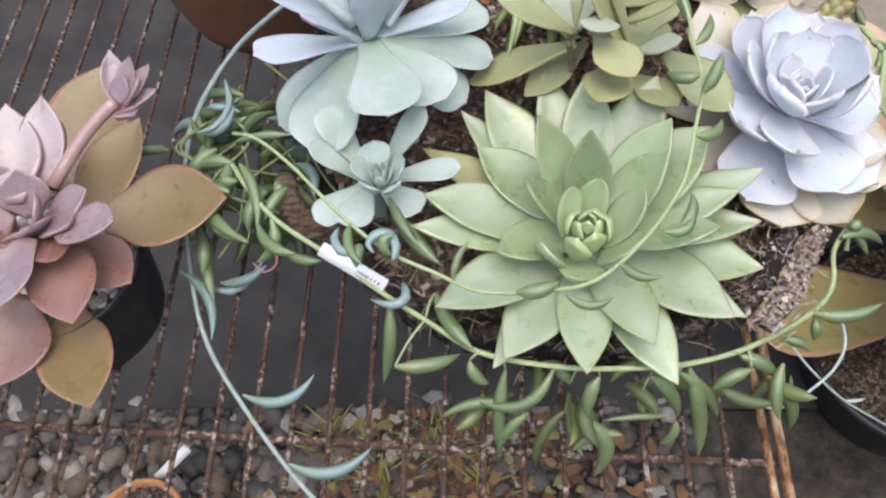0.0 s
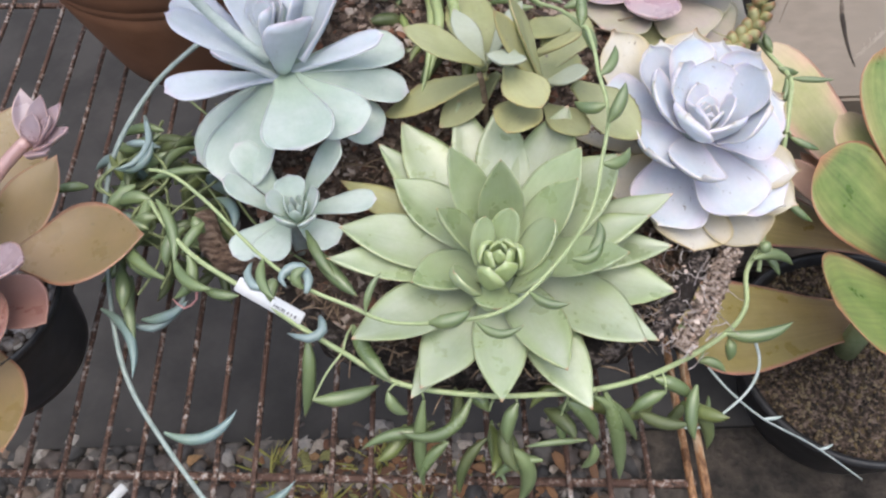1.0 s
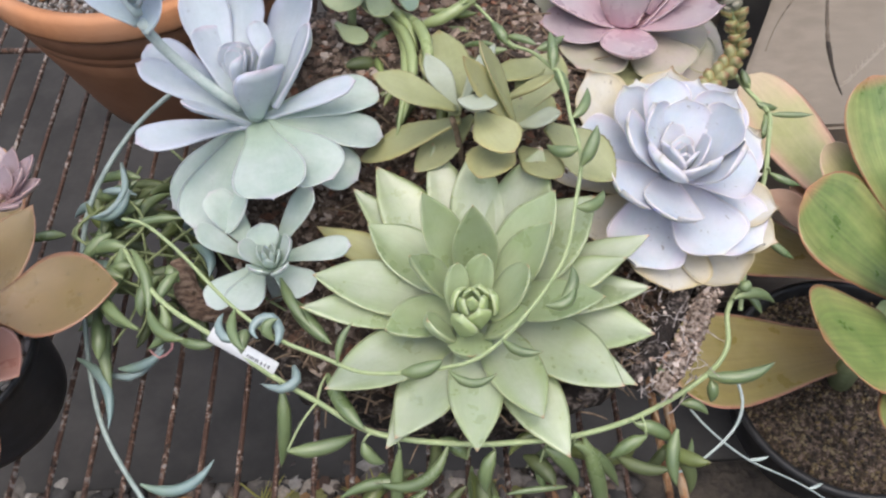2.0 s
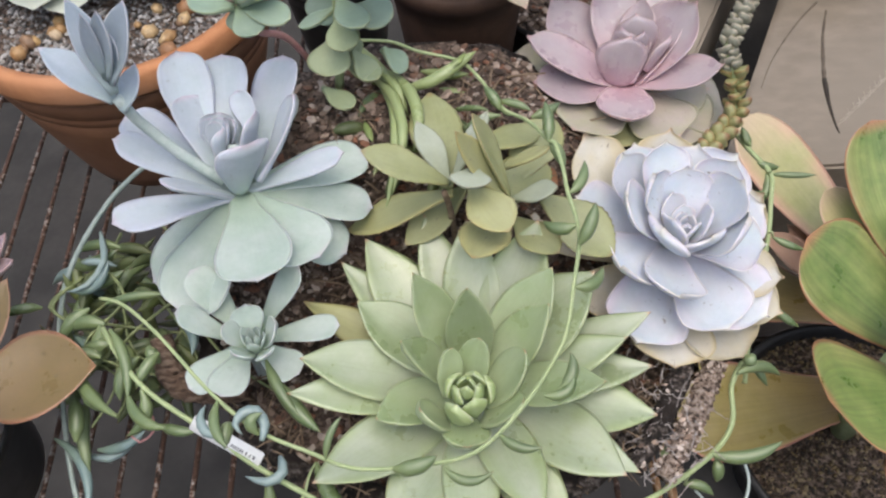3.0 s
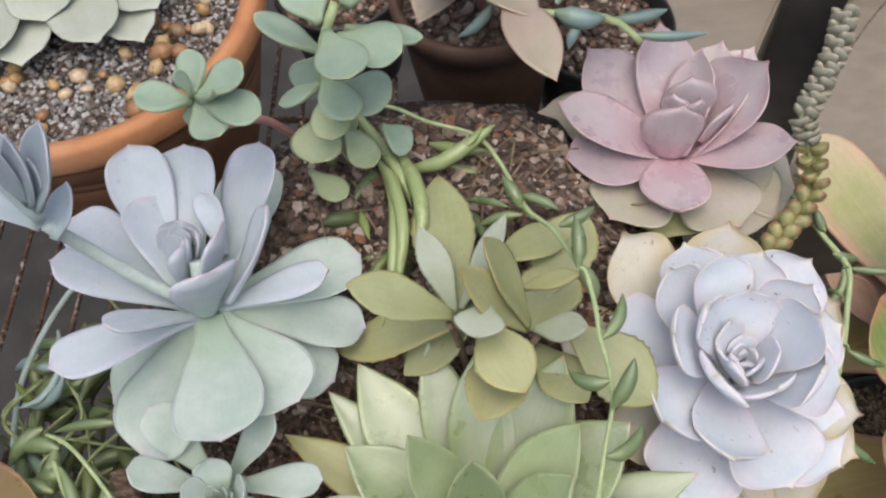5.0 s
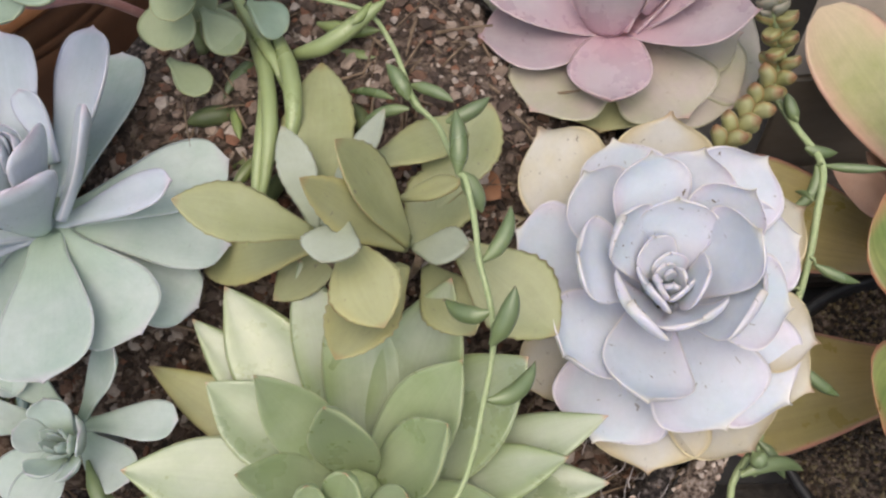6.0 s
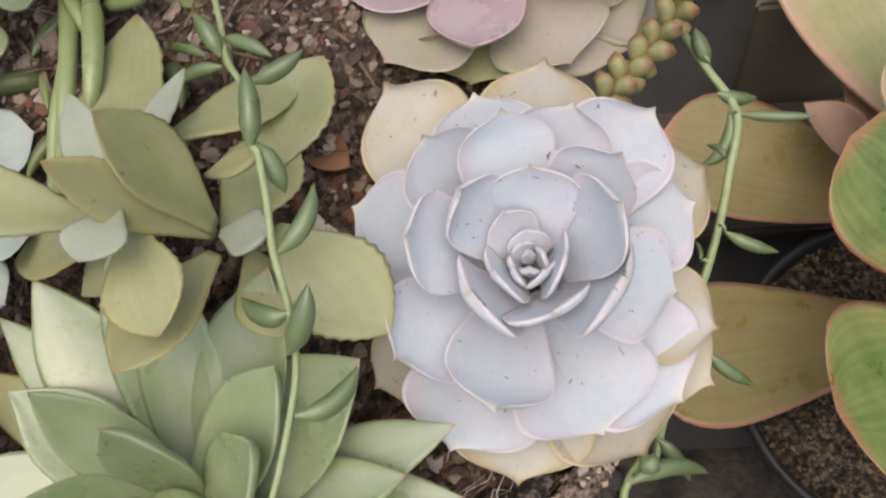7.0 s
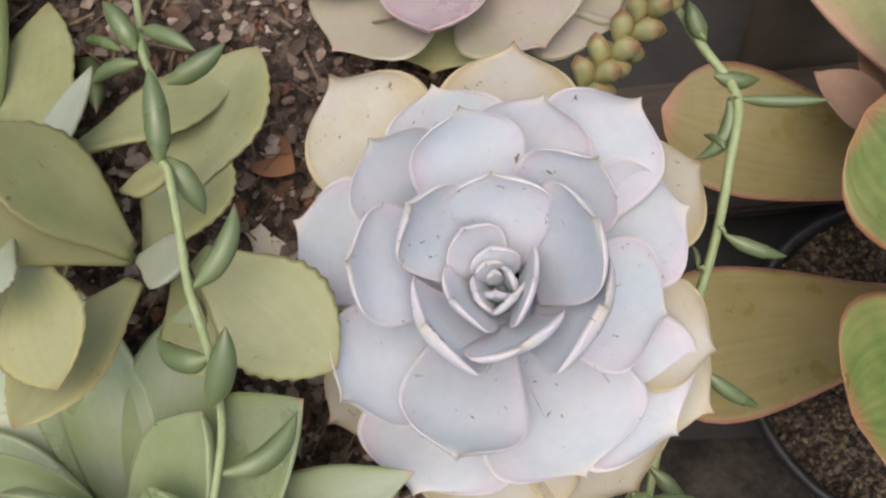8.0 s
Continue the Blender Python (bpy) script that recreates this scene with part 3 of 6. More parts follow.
def build_ground():
    bm = bmesh.new()
    steps = 40
    ext = lambda k: math.copysign(abs(k) ** 4, k) * 400 + k * 2.0
    rows_ = [[bm.verts.new((ext(-1 + 2 * i / steps), ext(-1 + 2 * j / steps), GROUND_Z)) for i in range(steps + 1)] for j in range(steps + 1)]
    for a, b in zip(rows_, rows_[1:]):
        for i in range(steps):
            bm.faces.new([a[i], a[i + 1], b[i + 1], b[i]])
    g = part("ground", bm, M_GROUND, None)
    tagged(g, "dark earth ground under the wire bench", "ground", kind="structure")
    rnd = random.Random(11)
    spots = []
    for _ in range(4600):
        x, y = rnd.uniform(-0.8, 0.13), rnd.uniform(-0.2, 0.07)
        size = rnd.choice([0.002, 0.003, 0.004, 0.006, 0.008, 0.011, 0.014])
        spots.append((x, y, GROUND_Z + size * 0.3, size * rnd.uniform(0.8, 1.3)))
    tagged(rocks_mesh("gravel", spots, M_GRAVEL, seed=12), "loose grey gravel spread over the ground", "gravel", kind="stuff")


build_ground()
rnd = random.Random(13)
litter = []
for _ in range(2600):
    s = rnd.choice([0.002, 0.003, 0.004, 0.006, 0.008])
    litter.append((rnd.gauss(-0.13, 0.075), rnd.uniform(-0.2, 0.05), GROUND_Z + rnd.uniform(0.006, 0.014), s))
tagged(rocks_mesh("leaf_litter", litter, M_LITTER, None, 0.2, 14, 0.5, False), "brown rotting leaf litter lying on the gravel", "litter", kind="stuff")


def build_slab():
    bm = bmesh.new()
    n = 30
    grid_ = [[bm.verts.new((-3 + 6 * i / n, 0.055 + 0.012 * noise.noise((i * 0.9, 4.1, 0)) + 4 * j / n, GROUND_Z + 0.012)) for i in range(n + 1)] for j in range(n + 1)]
    for a, b in zip(grid_, grid_[1:]):
        for i in range(n):
            bm.faces.new([a[i], a[i + 1], b[i + 1], b[i]])
    res = bmesh.ops.extrude_face_region(bm, geom=bm.faces[:])
    bmesh.ops.translate(bm, verts=[v for v in res["geom"] if isinstance(v, bmesh.types.BMVert)], vec=(0, 0, -0.011))
    bmesh.ops.recalc_face_normals(bm, faces=bm.faces)
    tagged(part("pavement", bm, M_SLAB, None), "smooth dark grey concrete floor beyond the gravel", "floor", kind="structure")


build_slab()


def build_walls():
    """Plain walls on all sides, outside the view, added to block light from the horizon."""
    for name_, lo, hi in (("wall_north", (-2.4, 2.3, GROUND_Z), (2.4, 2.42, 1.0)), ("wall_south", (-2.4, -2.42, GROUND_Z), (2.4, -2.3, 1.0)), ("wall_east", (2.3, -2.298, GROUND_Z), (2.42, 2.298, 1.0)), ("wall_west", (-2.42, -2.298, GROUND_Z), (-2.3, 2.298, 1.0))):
        tagged(part(name_, box_bm(lo, hi, 0.004), M_WALL, None, smooth=False), "plain grey-brown wall out of view, added to block low sky light", "wall", kind="structure")


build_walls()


def build_rack():
    rack = thing("wire_rack", (-0.3, 0.15, 0), "rusty steel wire rack bench with one inch bars", "wire rack")
    slope = -0.05
    x_end, y0, y1 = 0.087, -0.30, 0.75
    k = 0
    x = x_end - 0.0295
    while x > -0.82:
        bm = tube_bm([(x, y0 + (y1 - y0) * q_ / 24, 0.0004 * math.sin(q_ * 1.7 + k)) for q_ in range(25)], 0.0019, 8, knobs=0.09, seed=k)
        part("bar", bm, M_RUST, rack)
        x -= 0.0252
        k += 1
    for y in (-0.112, 0.342):
        bm = tube_bm([(-0.85, y + slope * -0.85 * 1.0, -0.0048), (-0.4, y + slope * -0.4, -0.0048), (x_end, y + slope * x_end, -0.0048)], 0.0029, 8, knobs=0.05, seed=int(y * 100))
        part("crossbar", bm, M_RUST, rack)
    part("edge_bar", tube_bm([(x_end + 0.004, y0, -0.002), (x_end + 0.006, 0.1, -0.002), (x_end + 0.004, y1, -0.002)], 0.0032, 8, knobs=0.04), M_RUST_EDGE, rack)
    part("edge_bar", tube_bm([(x_end - 0.004, y0, -0.004), (x_end - 0.003, 0.1, -0.004), (x_end - 0.005, y1, -0.004)], 0.0028, 8, knobs=0.04), M_RUST_EDGE, rack)
    for px_, py_ in ((x_end, -0.28), (x_end, 0.73), (-0.8, -0.28), (-0.8, 0.73)):
        part("leg", tube_bm([(px_, py_, 0), (px_, py_, GROUND_Z)], 0.006, 8), M_RUST, rack)


build_rack()


def slab_bm(corners, z0, z1, bevel=0.004):
    """A block with an outline of its own, seen from above."""
    bm = bmesh.new()
    lo = [bm.verts.new((x, y, z0)) for x, y in corners]
    hi = [bm.verts.new((x, y, z1)) for x, y in corners]
    bm.faces.new(lo[::-1])
    bm.faces.new(hi)
    n = len(corners)
    for k in range(n):
        bm.faces.new([lo[k], lo[(k + 1) % n], hi[(k + 1) % n], hi[k]])
    bmesh.ops.bevel(bm, geom=bm.edges[:], offset=bevel, segments=2, affect="EDGES")
    return bm


def build_boards():
    z = -0.18
    CRACK = [(0.409, 0.496, z), (0.403, 0.460, z), (0.400, 0.431, z), (0.400, 0.410, z)]
    FAINT = [(0.448, 0.617, z - 0.0005), (0.431, 0.574, z - 0.0005), (0.419, 0.534, z - 0.0005), (0.409, 0.496, z - 0.0005)]
    SCRATCH = [(0.441, 0.633, z - 0.0005), (0.415, 0.607, z - 0.0005), (0.384, 0.570, z - 0.0005), (0.355, 0.529, z - 0.0005), (0.333, 0.488, z - 0.0005)]
    bd = thing("wooden_block", (0.45, 0.7, GROUND_Z + 0.012), "wide beige wooden block with a dark crack", "wooden block")
    part("block", slab_bm([(0.256, 0.365), (0.80, 0.355), (0.80, 1.25), (0.70, 1.25)], GROUND_Z + 0.012, z), M_BOARD, bd, smooth=False)
    part("crack", tube_bm(CRACK, 0.0031, 8, 0.25, 0.15), M_DARK, bd, "dark curved crack")
    part("crack", tube_bm(FAINT, 0.0016, 8, 1.7, 0.15), M_WOODLINE, bd, "faint brown end of the crack")
    part("scratch", tube_bm(SCRATCH, 0.0016, 8, 0.5, 0.2), M_WOODLINE, bd, "faint brown scratch")
    for i in range(9):
        o = Vector((0.0088 * i + 0.008, 0.0080 * i - 0.028, 0))
        part("grain_mark", tube_bm([Vector((0.3897, 0.4490, z - 0.0004)) + o, Vector((0.4092, 0.4614, z - 0.0001)) + o, Vector((0.4130, 0.4760, z - 0.0004)) + o], 0.0009, 6, 0.6), M_GRAIN_PALE, bd)
    bd2 = thing("wooden_block", (0.25, 0.8, GROUND_Z + 0.012), "narrow beige wooden block beside a dark gap", "wooden block")
    part("block", slab_bm([(0.10, 0.50), (0.235, 0.485), (0.64, 1.25), (0.10, 1.25)], GROUND_Z + 0.012, z - 0.01), M_BOARD, bd2, smooth=False)


build_boards()
dark_board = thing("wooden_board", (0.45, 0.32, GROUND_Z + 0.012), "wooden board lying on the floor, dark brown from painted shade", "wooden board")
part("plank", slab_bm([(0.105, 0.235), (0.85, 0.235), (0.85, 0.36), (0.105, 0.36)], GROUND_Z + 0.0125, GROUND_Z + 0.034), M_BOARD_DARK, dark_board, smooth=False)


# ---- pots ----
def pot(name, at, radius, height, material, label, wall=0.006, lip=0.012, foot=0.72, lip_out=0.004, grooves=0, rim_material=None):
    """A round pot standing on its foot at the given place."""
    ob = thing(name, at, label, "plant pot")
    h = height
    prof = [(0.0, 0.003), (radius * foot * 0.9, 0.0), (radius * foot, 0.003)]
    body_r = radius - lip_out
    for u, dent in [(k / 8, 0) for k in range(1, 6)] + ([(0.74, 0), (0.748, 1), (0.756, 0), (0.81, 0), (0.818, 1), (0.826, 0)] if grooves else []) + [(7 / 8, 0), (1, 0)]:
        prof.append((radius * foot + (body_r - radius * foot) * u - 0.0009 * dent, (h - lip) * u))
    if rim_material:
        # a rim ring of its own over a wall with shade painted into its colour
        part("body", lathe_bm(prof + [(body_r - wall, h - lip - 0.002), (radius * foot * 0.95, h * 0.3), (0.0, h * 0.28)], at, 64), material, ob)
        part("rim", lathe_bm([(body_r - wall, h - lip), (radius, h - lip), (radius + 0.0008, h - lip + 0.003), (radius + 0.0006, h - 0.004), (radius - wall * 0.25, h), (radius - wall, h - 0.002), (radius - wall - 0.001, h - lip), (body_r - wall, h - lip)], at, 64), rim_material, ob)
        return ob
    prof += [(radius, h - lip + 0.0005), (radius + 0.0005, h - 0.003), (radius - wall * 0.4, h), (radius - wall, h - 0.002), (radius - wall - 0.001, h - lip), (radius * foot * 0.95, h * 0.3), (0.0, h * 0.28)]
    part("body", lathe_bm(prof, at, 64), material, ob)
    return ob


def pot_fill(parent, at, radius, height, material, bits, count, size, seed, mound=0.004):
    bm = bmesh.new()
    at = Vector(at)
    rings, sides = 9, 40
    rows_ = []
    for i in range(1, rings + 1):
        r = radius * i / rings
        rows_.append([bm.verts.new(at + Vector((r * math.cos(a), r * math.sin(a), height + mound * (1 - (i / rings) ** 2) + 0.002 * noise.noise((r * 60 * math.cos(a), r * 60 * math.sin(a), seed))))) for a in (2 * math.pi * k / sides for k in range(sides))])
    bm.faces.new(rows_[0])
    for a, b in zip(rows_, rows_[1:]):
        for k in range(sides):
            bm.faces.new([a[k], b[k], b[(k + 1) % sides], a[(k + 1) % sides]])
    bmesh.ops.recalc_face_normals(bm, faces=bm.faces)
    part("soil", bm, material, parent)
    rnd = random.Random(seed)
    spots = []
    for _ in range(count):
        r, a = radius * math.sqrt(rnd.random()) * 0.98, rnd.uniform(0, 6.283)
        s = size * rnd.uniform(0.5, 1.5)
        spots.append((at.x + r * math.cos(a), at.y + r * math.sin(a), at.z + height + mound * (1 - (r / radius) ** 2) + s * 0.3, s))
    b = rocks_mesh("grit", spots, bits, parent, seed=seed)
    b["kind"] = "stuff"
    return b


T_AT = (-0.281, 0.318, 0.003)
terracotta = pot("terracotta_pot", T_AT, 0.122, 0.157, M_TERRA_SHADED, "terracotta pot with orange rim, filled with pale grit", 0.011, 0.020, 0.66, 0.003, 1, M_TERRA)
pot_fill(terracotta, T_AT, 0.110, 0.140, M_SOIL, M_GRIT, 5200, 0.0016, 21, 0.004)
BP_AT = (-0.374, -0.010, 0.003)
brown_pot = pot("black_pot", BP_AT, 0.064, 0.079, M_BLACK, "black plastic nursery pot on the wire rack", 0.002, 0.008, 0.84, 0.002)
pot_fill(brown_pot, BP_AT, 0.061, 0.066, M_SOIL, M_PALE_STONES, 620, 0.0034, 22)
RP_AT = (0.344, 0.096, GROUND_Z)
right_pot = pot("black_pot", RP_AT, 0.122, 0.097, M_BLACK, "large black plastic pot on the ground beside the rack", 0.007, 0.012, 0.8, 0.003)
pot_fill(right_pot, RP_AT, 0.118, 0.080, M_SOIL, M_GOLD_GRIT, 3600, 0.0019, 23)


# ---- bark planter ----
def ease(v):
    v = min(1, max(0, v))
    return v * v * (3 - 2 * v)


def soil_z(x, y):
    """Height of the planter's soil: it climbs away from the front and sinks to the pale rosette's side."""
    return 0.074 + 0.072 * ease((y - 0.01) / 0.16) * (1 - 0.55 * ease((x + 0.01) / 0.09)) + 0.004 * noise.noise((x * 30, y * 30, 2)) - 0.02 * ease((x - 0.03) / 0.1)


LOG_C, LOG_RX, LOG_RY = Vector((-0.042, 0.078, 0)), 0.166, 0.158


def rough_tube(points, radius, depth=0.32):
    """A knobbly round strip with noise in its skin."""
    bm = bmesh.new()
    sides, per = 20, 16
    prev, n = None, (len(points) - 1) * per
    for i in range(n + 1):
        k = min(i // per, len(points) - 2)
        u = i / per - k
        a, b, c, d = points[max(k - 1, 0)], points[k], points[k + 1], points[min(k + 2, len(points) - 1)]
        p = 0.5 * ((2 * b) + (c - a) * u + (2 * a - 5 * b + 4 * c - d) * u * u + (3 * b - a - 3 * c + d) * u**3)
        t = (c - b).normalized()
        e1 = t.cross(Z).normalized()
        e2 = e1.cross(t)
        ring = []
        for j in range(sides):
            an = 2 * math.pi * j / sides
            q = e1 * math.cos(an) + e2 * math.sin(an)
            r = radius * (1 + depth * (noise.noise((p + q * radius) * 260) + 0.7 * noise.noise((p + q * radius) * 620))) * (0.75 + 0.25 * math.sin(math.pi * i / n))
            ring.append(bm.verts.new(p + q * r))
        if prev:
            for j in range(sides):
                bm.faces.new([prev[j], prev[(j + 1) % sides], ring[(j + 1) % sides], ring[j]])
        else:
            bm.faces.new(ring[::-1])
        prev = ring
    bm.faces.new(prev)
    return bm


def build_planter():
    ob = thing("bark_planter", (-0.035, 0.085, 0), "hollow cork bark planter with ragged rim", "planter")
    bm = bmesh.new()
    sides, levels = 96, 14
    outer, inner = [], []
    for i in range(levels + 1):
        u = i / levels
        ro, ri = [], []
        for k in range(sides):
            a = 2 * math.pi * k / sides
            cx, sy = math.cos(a), math.sin(a)
            x, y = LOG_C.x + LOG_RX * cx, LOG_C.y + LOG_RY * sy
            top = soil_z(x, y) + 0.006 - 0.012 * ease((y - 0.08) / 0.08) + 0.010 * noise.noise((cx * 5, sy * 5, 3.3))
            ridge = 0.008 * noise.noise((cx * 11, sy * 11, u * 1.6)) + 0.004 * noise.noise((cx * 32, sy * 32, u * 5))
            f = 0.84 + 0.16 * u ** 0.7
            z = 0.0025 + (top - 0.0025) * u
            ro.append(bm.verts.new((LOG_C.x + (LOG_RX * f + ridge) * cx, LOG_C.y + (LOG_RY * f + ridge) * sy, z)))
            ri.append(bm.verts.new((LOG_C.x + (LOG_RX * f - 0.014 + ridge * 0.5) * cx, LOG_C.y + (LOG_RY * f - 0.014 + ridge * 0.5) * sy, z)))
        outer.append(ro)
        inner.append(ri)
    for g in (outer, inner):
        for a, b in zip(g, g[1:]):
            for k in range(sides):
                bm.faces.new([a[k], a[(k + 1) % sides], b[(k + 1) % sides], b[k]])
    for k in range(sides):
        j = (k + 1) % sides
        bm.faces.new([outer[-1][k], outer[-1][j], inner[-1][j], inner[-1][k]])
        bm.faces.new([outer[0][k], inner[0][k], inner[0][j], outer[0][j]])
    bmesh.ops.recalc_face_normals(bm, faces=bm.faces)
    part("bark", bm, M_BARK, ob)
    bm = bmesh.new()
    n = 44
    grid_ = {}
    for i in range(n + 1):
        for j in range(n + 1):
            x = LOG_C.x + LOG_RX * (-1 + 2 * i / n)
            y = LOG_C.y + LOG_RY * (-1 + 2 * j / n)
            if ((x - LOG_C.x) / (LOG_RX - 0.006)) ** 2 + ((y - LOG_C.y) / (LOG_RY - 0.006)) ** 2 < 1:
                grid_[i, j] = bm.verts.new((x, y, soil_z(x, y)))
    for i in range(n):
        for j in range(n):
            q = [grid_.get(c) for c in ((i, j), (i + 1, j), (i + 1, j + 1), (i, j + 1))]
            if all(q):
                bm.faces.new(q)
    part("soil", bm, M_SOIL, ob)
    rnd = random.Random(31)
    spots = []
    while len(spots) < 7600:
        x, y = rnd.uniform(-0.2, 0.14), rnd.uniform(-0.08, 0.25)
        if ((x - LOG_C.x) / (LOG_RX - 0.012)) ** 2 + ((y - LOG_C.y) / (LOG_RY - 0.012)) ** 2 < 1:
            s = rnd.choice([0.0008, 0.001, 0.0013, 0.0016, 0.002, 0.0025, 0.0036])
            spots.append((x, y, soil_z(x, y) + s * 0.3, s * rnd.uniform(0.8, 1.2)))
    b = rocks_mesh("grit", spots, M_CHIPS, ob, 0.45, 32, 0.42, False)
    b["kind"] = "stuff"
    bm = bmesh.new()
    for k in range(300):
        x, y = rnd.uniform(-0.16, 0.10), rnd.uniform(-0.06, 0.22)
        if ((x - LOG_C.x) / (LOG_RX - 0.02)) ** 2 + ((y - LOG_C.y) / (LOG_RY - 0.02)) ** 2 > 1:
            continue
        p = Vector((x, y, soil_z(x, y) + 0.002))
        d = Vector((rnd.uniform(-1, 1), rnd.uniform(-1, 1), rnd.uniform(0, 0.25))).normalized() * rnd.uniform(0.006, 0.028)
        tube_bm([p, p + d * 0.5 + Vector((0, 0, 0.001)), p + d], rnd.uniform(0.0003, 0.0011), 5, 0.5, 0.1, bm, k)
    part("twig_litter", bm, M_TWIG, ob)["kind"] = "stuff"
    rope = [(0.122, 0.020, 0.066), (0.112, 0.002, 0.072), (0.098, -0.022, 0.078), (0.084, -0.044, 0.080), (0.070, -0.062, 0.078)]
    for shift_, r, mat_, label_ in ((Vector((0, 0, 0)), 0.0066, M_BARK_PALE, "tan scaly bark strip on the rim"), (Vector((-0.016, 0.004, 0.004)), 0.0062, M_BARK, "")):
        pts_ = [Vector(p) + shift_ for p in rope]
        strip = part("bark_strip", rough_tube(pts_, r), mat_, ob, label_)
        flakes = []
        for _ in range(300 if label_ else 40):
            k, u, a = rnd.randrange(4), rnd.random(), rnd.uniform(-0.6, 3.7)
            c = pts_[k].lerp(pts_[k + 1], u)
            t = (pts_[k + 1] - pts_[k]).normalized()
            e1 = t.cross(Z).normalized()
            e2 = e1.cross(t)
            c = c + (e1 * math.cos(a) + e2 * math.sin(a)) * r * rnd.uniform(0.9, 1.12)
            flakes.append((c.x, c.y, c.z, rnd.uniform(0.0007, 0.002)))
        fl = rocks_mesh("flaking", flakes, M_BARK_FLAKES, strip, 0.3, 33, 0.5, False)
        fl["kind"] = "stuff"
    bm = bmesh.new()
    for k in range(260):
        a = rnd.uniform(-2.6, 0.4)
        r = rnd.uniform(0.86, 1.04)
        x, y = LOG_C.x + LOG_RX * r * math.cos(a), LOG_C.y + LOG_RY * r * math.sin(a)
        p = Vector((x, y, soil_z(x, y) + rnd.uniform(0.002, 0.014)))
        d = Vector((rnd.uniform(-1, 1), rnd.uniform(-1, 1), rnd.uniform(-0.3, 0.5))).normalized() * rnd.uniform(0.005, 0.02)
        tube_bm([p, p + d * 0.5 + Vector((0, 0, 0.002)), p + d], rnd.uniform(0.0003, 0.0009), 5, 0.5, 0.15, bm, k)
    part("bark_fibre", bm, M_TWIG, ob)["kind"] = "stuff"
    bm = bmesh.new()
    for k in range(85):
        p = Vector((rnd.gauss(0.072, 0.014), rnd.gauss(-0.032, 0.016), 0.078 + rnd.uniform(0, 0.012)))
        d = Vector((rnd.uniform(-1, 1), rnd.uniform(-1, 1), rnd.uniform(-0.4, 0.4))).normalized() * rnd.uniform(0.008, 0.02)
        w = Vector((rnd.uniform(-1, 1), rnd.uniform(-1, 1), rnd.uniform(0, 1))) * 0.003
        tube_bm([p, p + d * 0.4 + w, p + d * 0.7 - w * 0.5, p + d], rnd.uniform(0.0002, 0.0005), 5, 0.5, 0.1, bm, k)
    part("root_fibre", bm, M_ROOT, ob)["kind"] = "stuff"
    curl = [(-0.218, 0.036, 0.098), (-0.210, 0.012, 0.088), (-0.190, 0.006, 0.084), (-0.166, 0.004, 0.086)]
    part("bark_strip", rough_tube([Vector(p) for p in curl], 0.0085, 0.22), M_BARK_RED, ob, "smooth reddish curl of bark")
    return ob


build_planter()


# ---- leafy plants placed leaf by leaf: base, tip and width in millimetres ----


def mm(*v):
    return Vector(v) * 0.001


def leaves(ob, rows_, material=None, focus=None, **kw):
    """Leaves by base, tip and width; their upper sides face the focus where one is given."""
    for bx, by, bz, tx, ty, tz, w, *m in rows_:
        base, tip = mm(bx, by, bz), mm(tx, ty, tz)
        if focus is not None:
            kw["axis"] = Vector(focus) - (base + tip) / 2
        if len(m) > 1:
            leaf(ob, m[0], base, tip, w * 0.001, **{**kw, "axis": m[1]})
            continue
        leaf(ob, m[0] if m else material, base, tip, w * 0.001, **kw)


PROFILES["ovate"] = [(0, 0.3), (0.15, 0.55), (0.35, 0.92), (0.52, 1.0), (0.7, 0.86), (0.85, 0.52), (0.95, 0.16), (1, 0.0)]
G_CROWN = (-0.0306, -0.0101, 0.0980)
GREEN_OUT = [
    (-37, -104, 108, 33), (13, -104, 93, 35), (-1, -90, 115, 33), (46, -69, 104, 41), (55, -65, 96, 27), (71, -31, 92, 40), (55, 1, 127, 27), (71, 17, 125, 28), (71, -6, 104, 29), (41, 38, 138, 47), (12, 68, 150, 40), (-29, 74, 147, 35), (-54, 83, 143, 29), (-90, 76, 132, 39), (-105, 63, 128, 27), (-126, -2, 131, 38), (-133, -20, 126, 29), (-118, -68, 118, 38), (-87, -94, 93, 27), (-81, -93, 104, 38), (-130, 47, 112, 27, M_KAL_YEL),
]
GREEN_MID = [
    (38, -28, 133, 30), (16, 34, 151, 35), (11, 9, 154, 31), (-95, 34, 129, 36), (-84, -39, 128, 31), (-60, 26, 166, 28), (-32, 13, 168, 28), (-68, -8, 154, 24), 
]
GREEN_RING = [
    (-35, -24, 124, -27, -8, 151, 19), (-44, -28, 124, -42, -12, 150, 15), (-27, -29, 122, -4, -16, 150, 25), (-28, -38, 120, -7, -41, 143, 22), (-46, -38, 118, -60, -40, 138, 22),
]
GREEN_FRONT = [
    (-36, -30, 114, -37, -56, 124, 27),
]
W_CROWN = (0.0917, 0.0777, 0.1000)
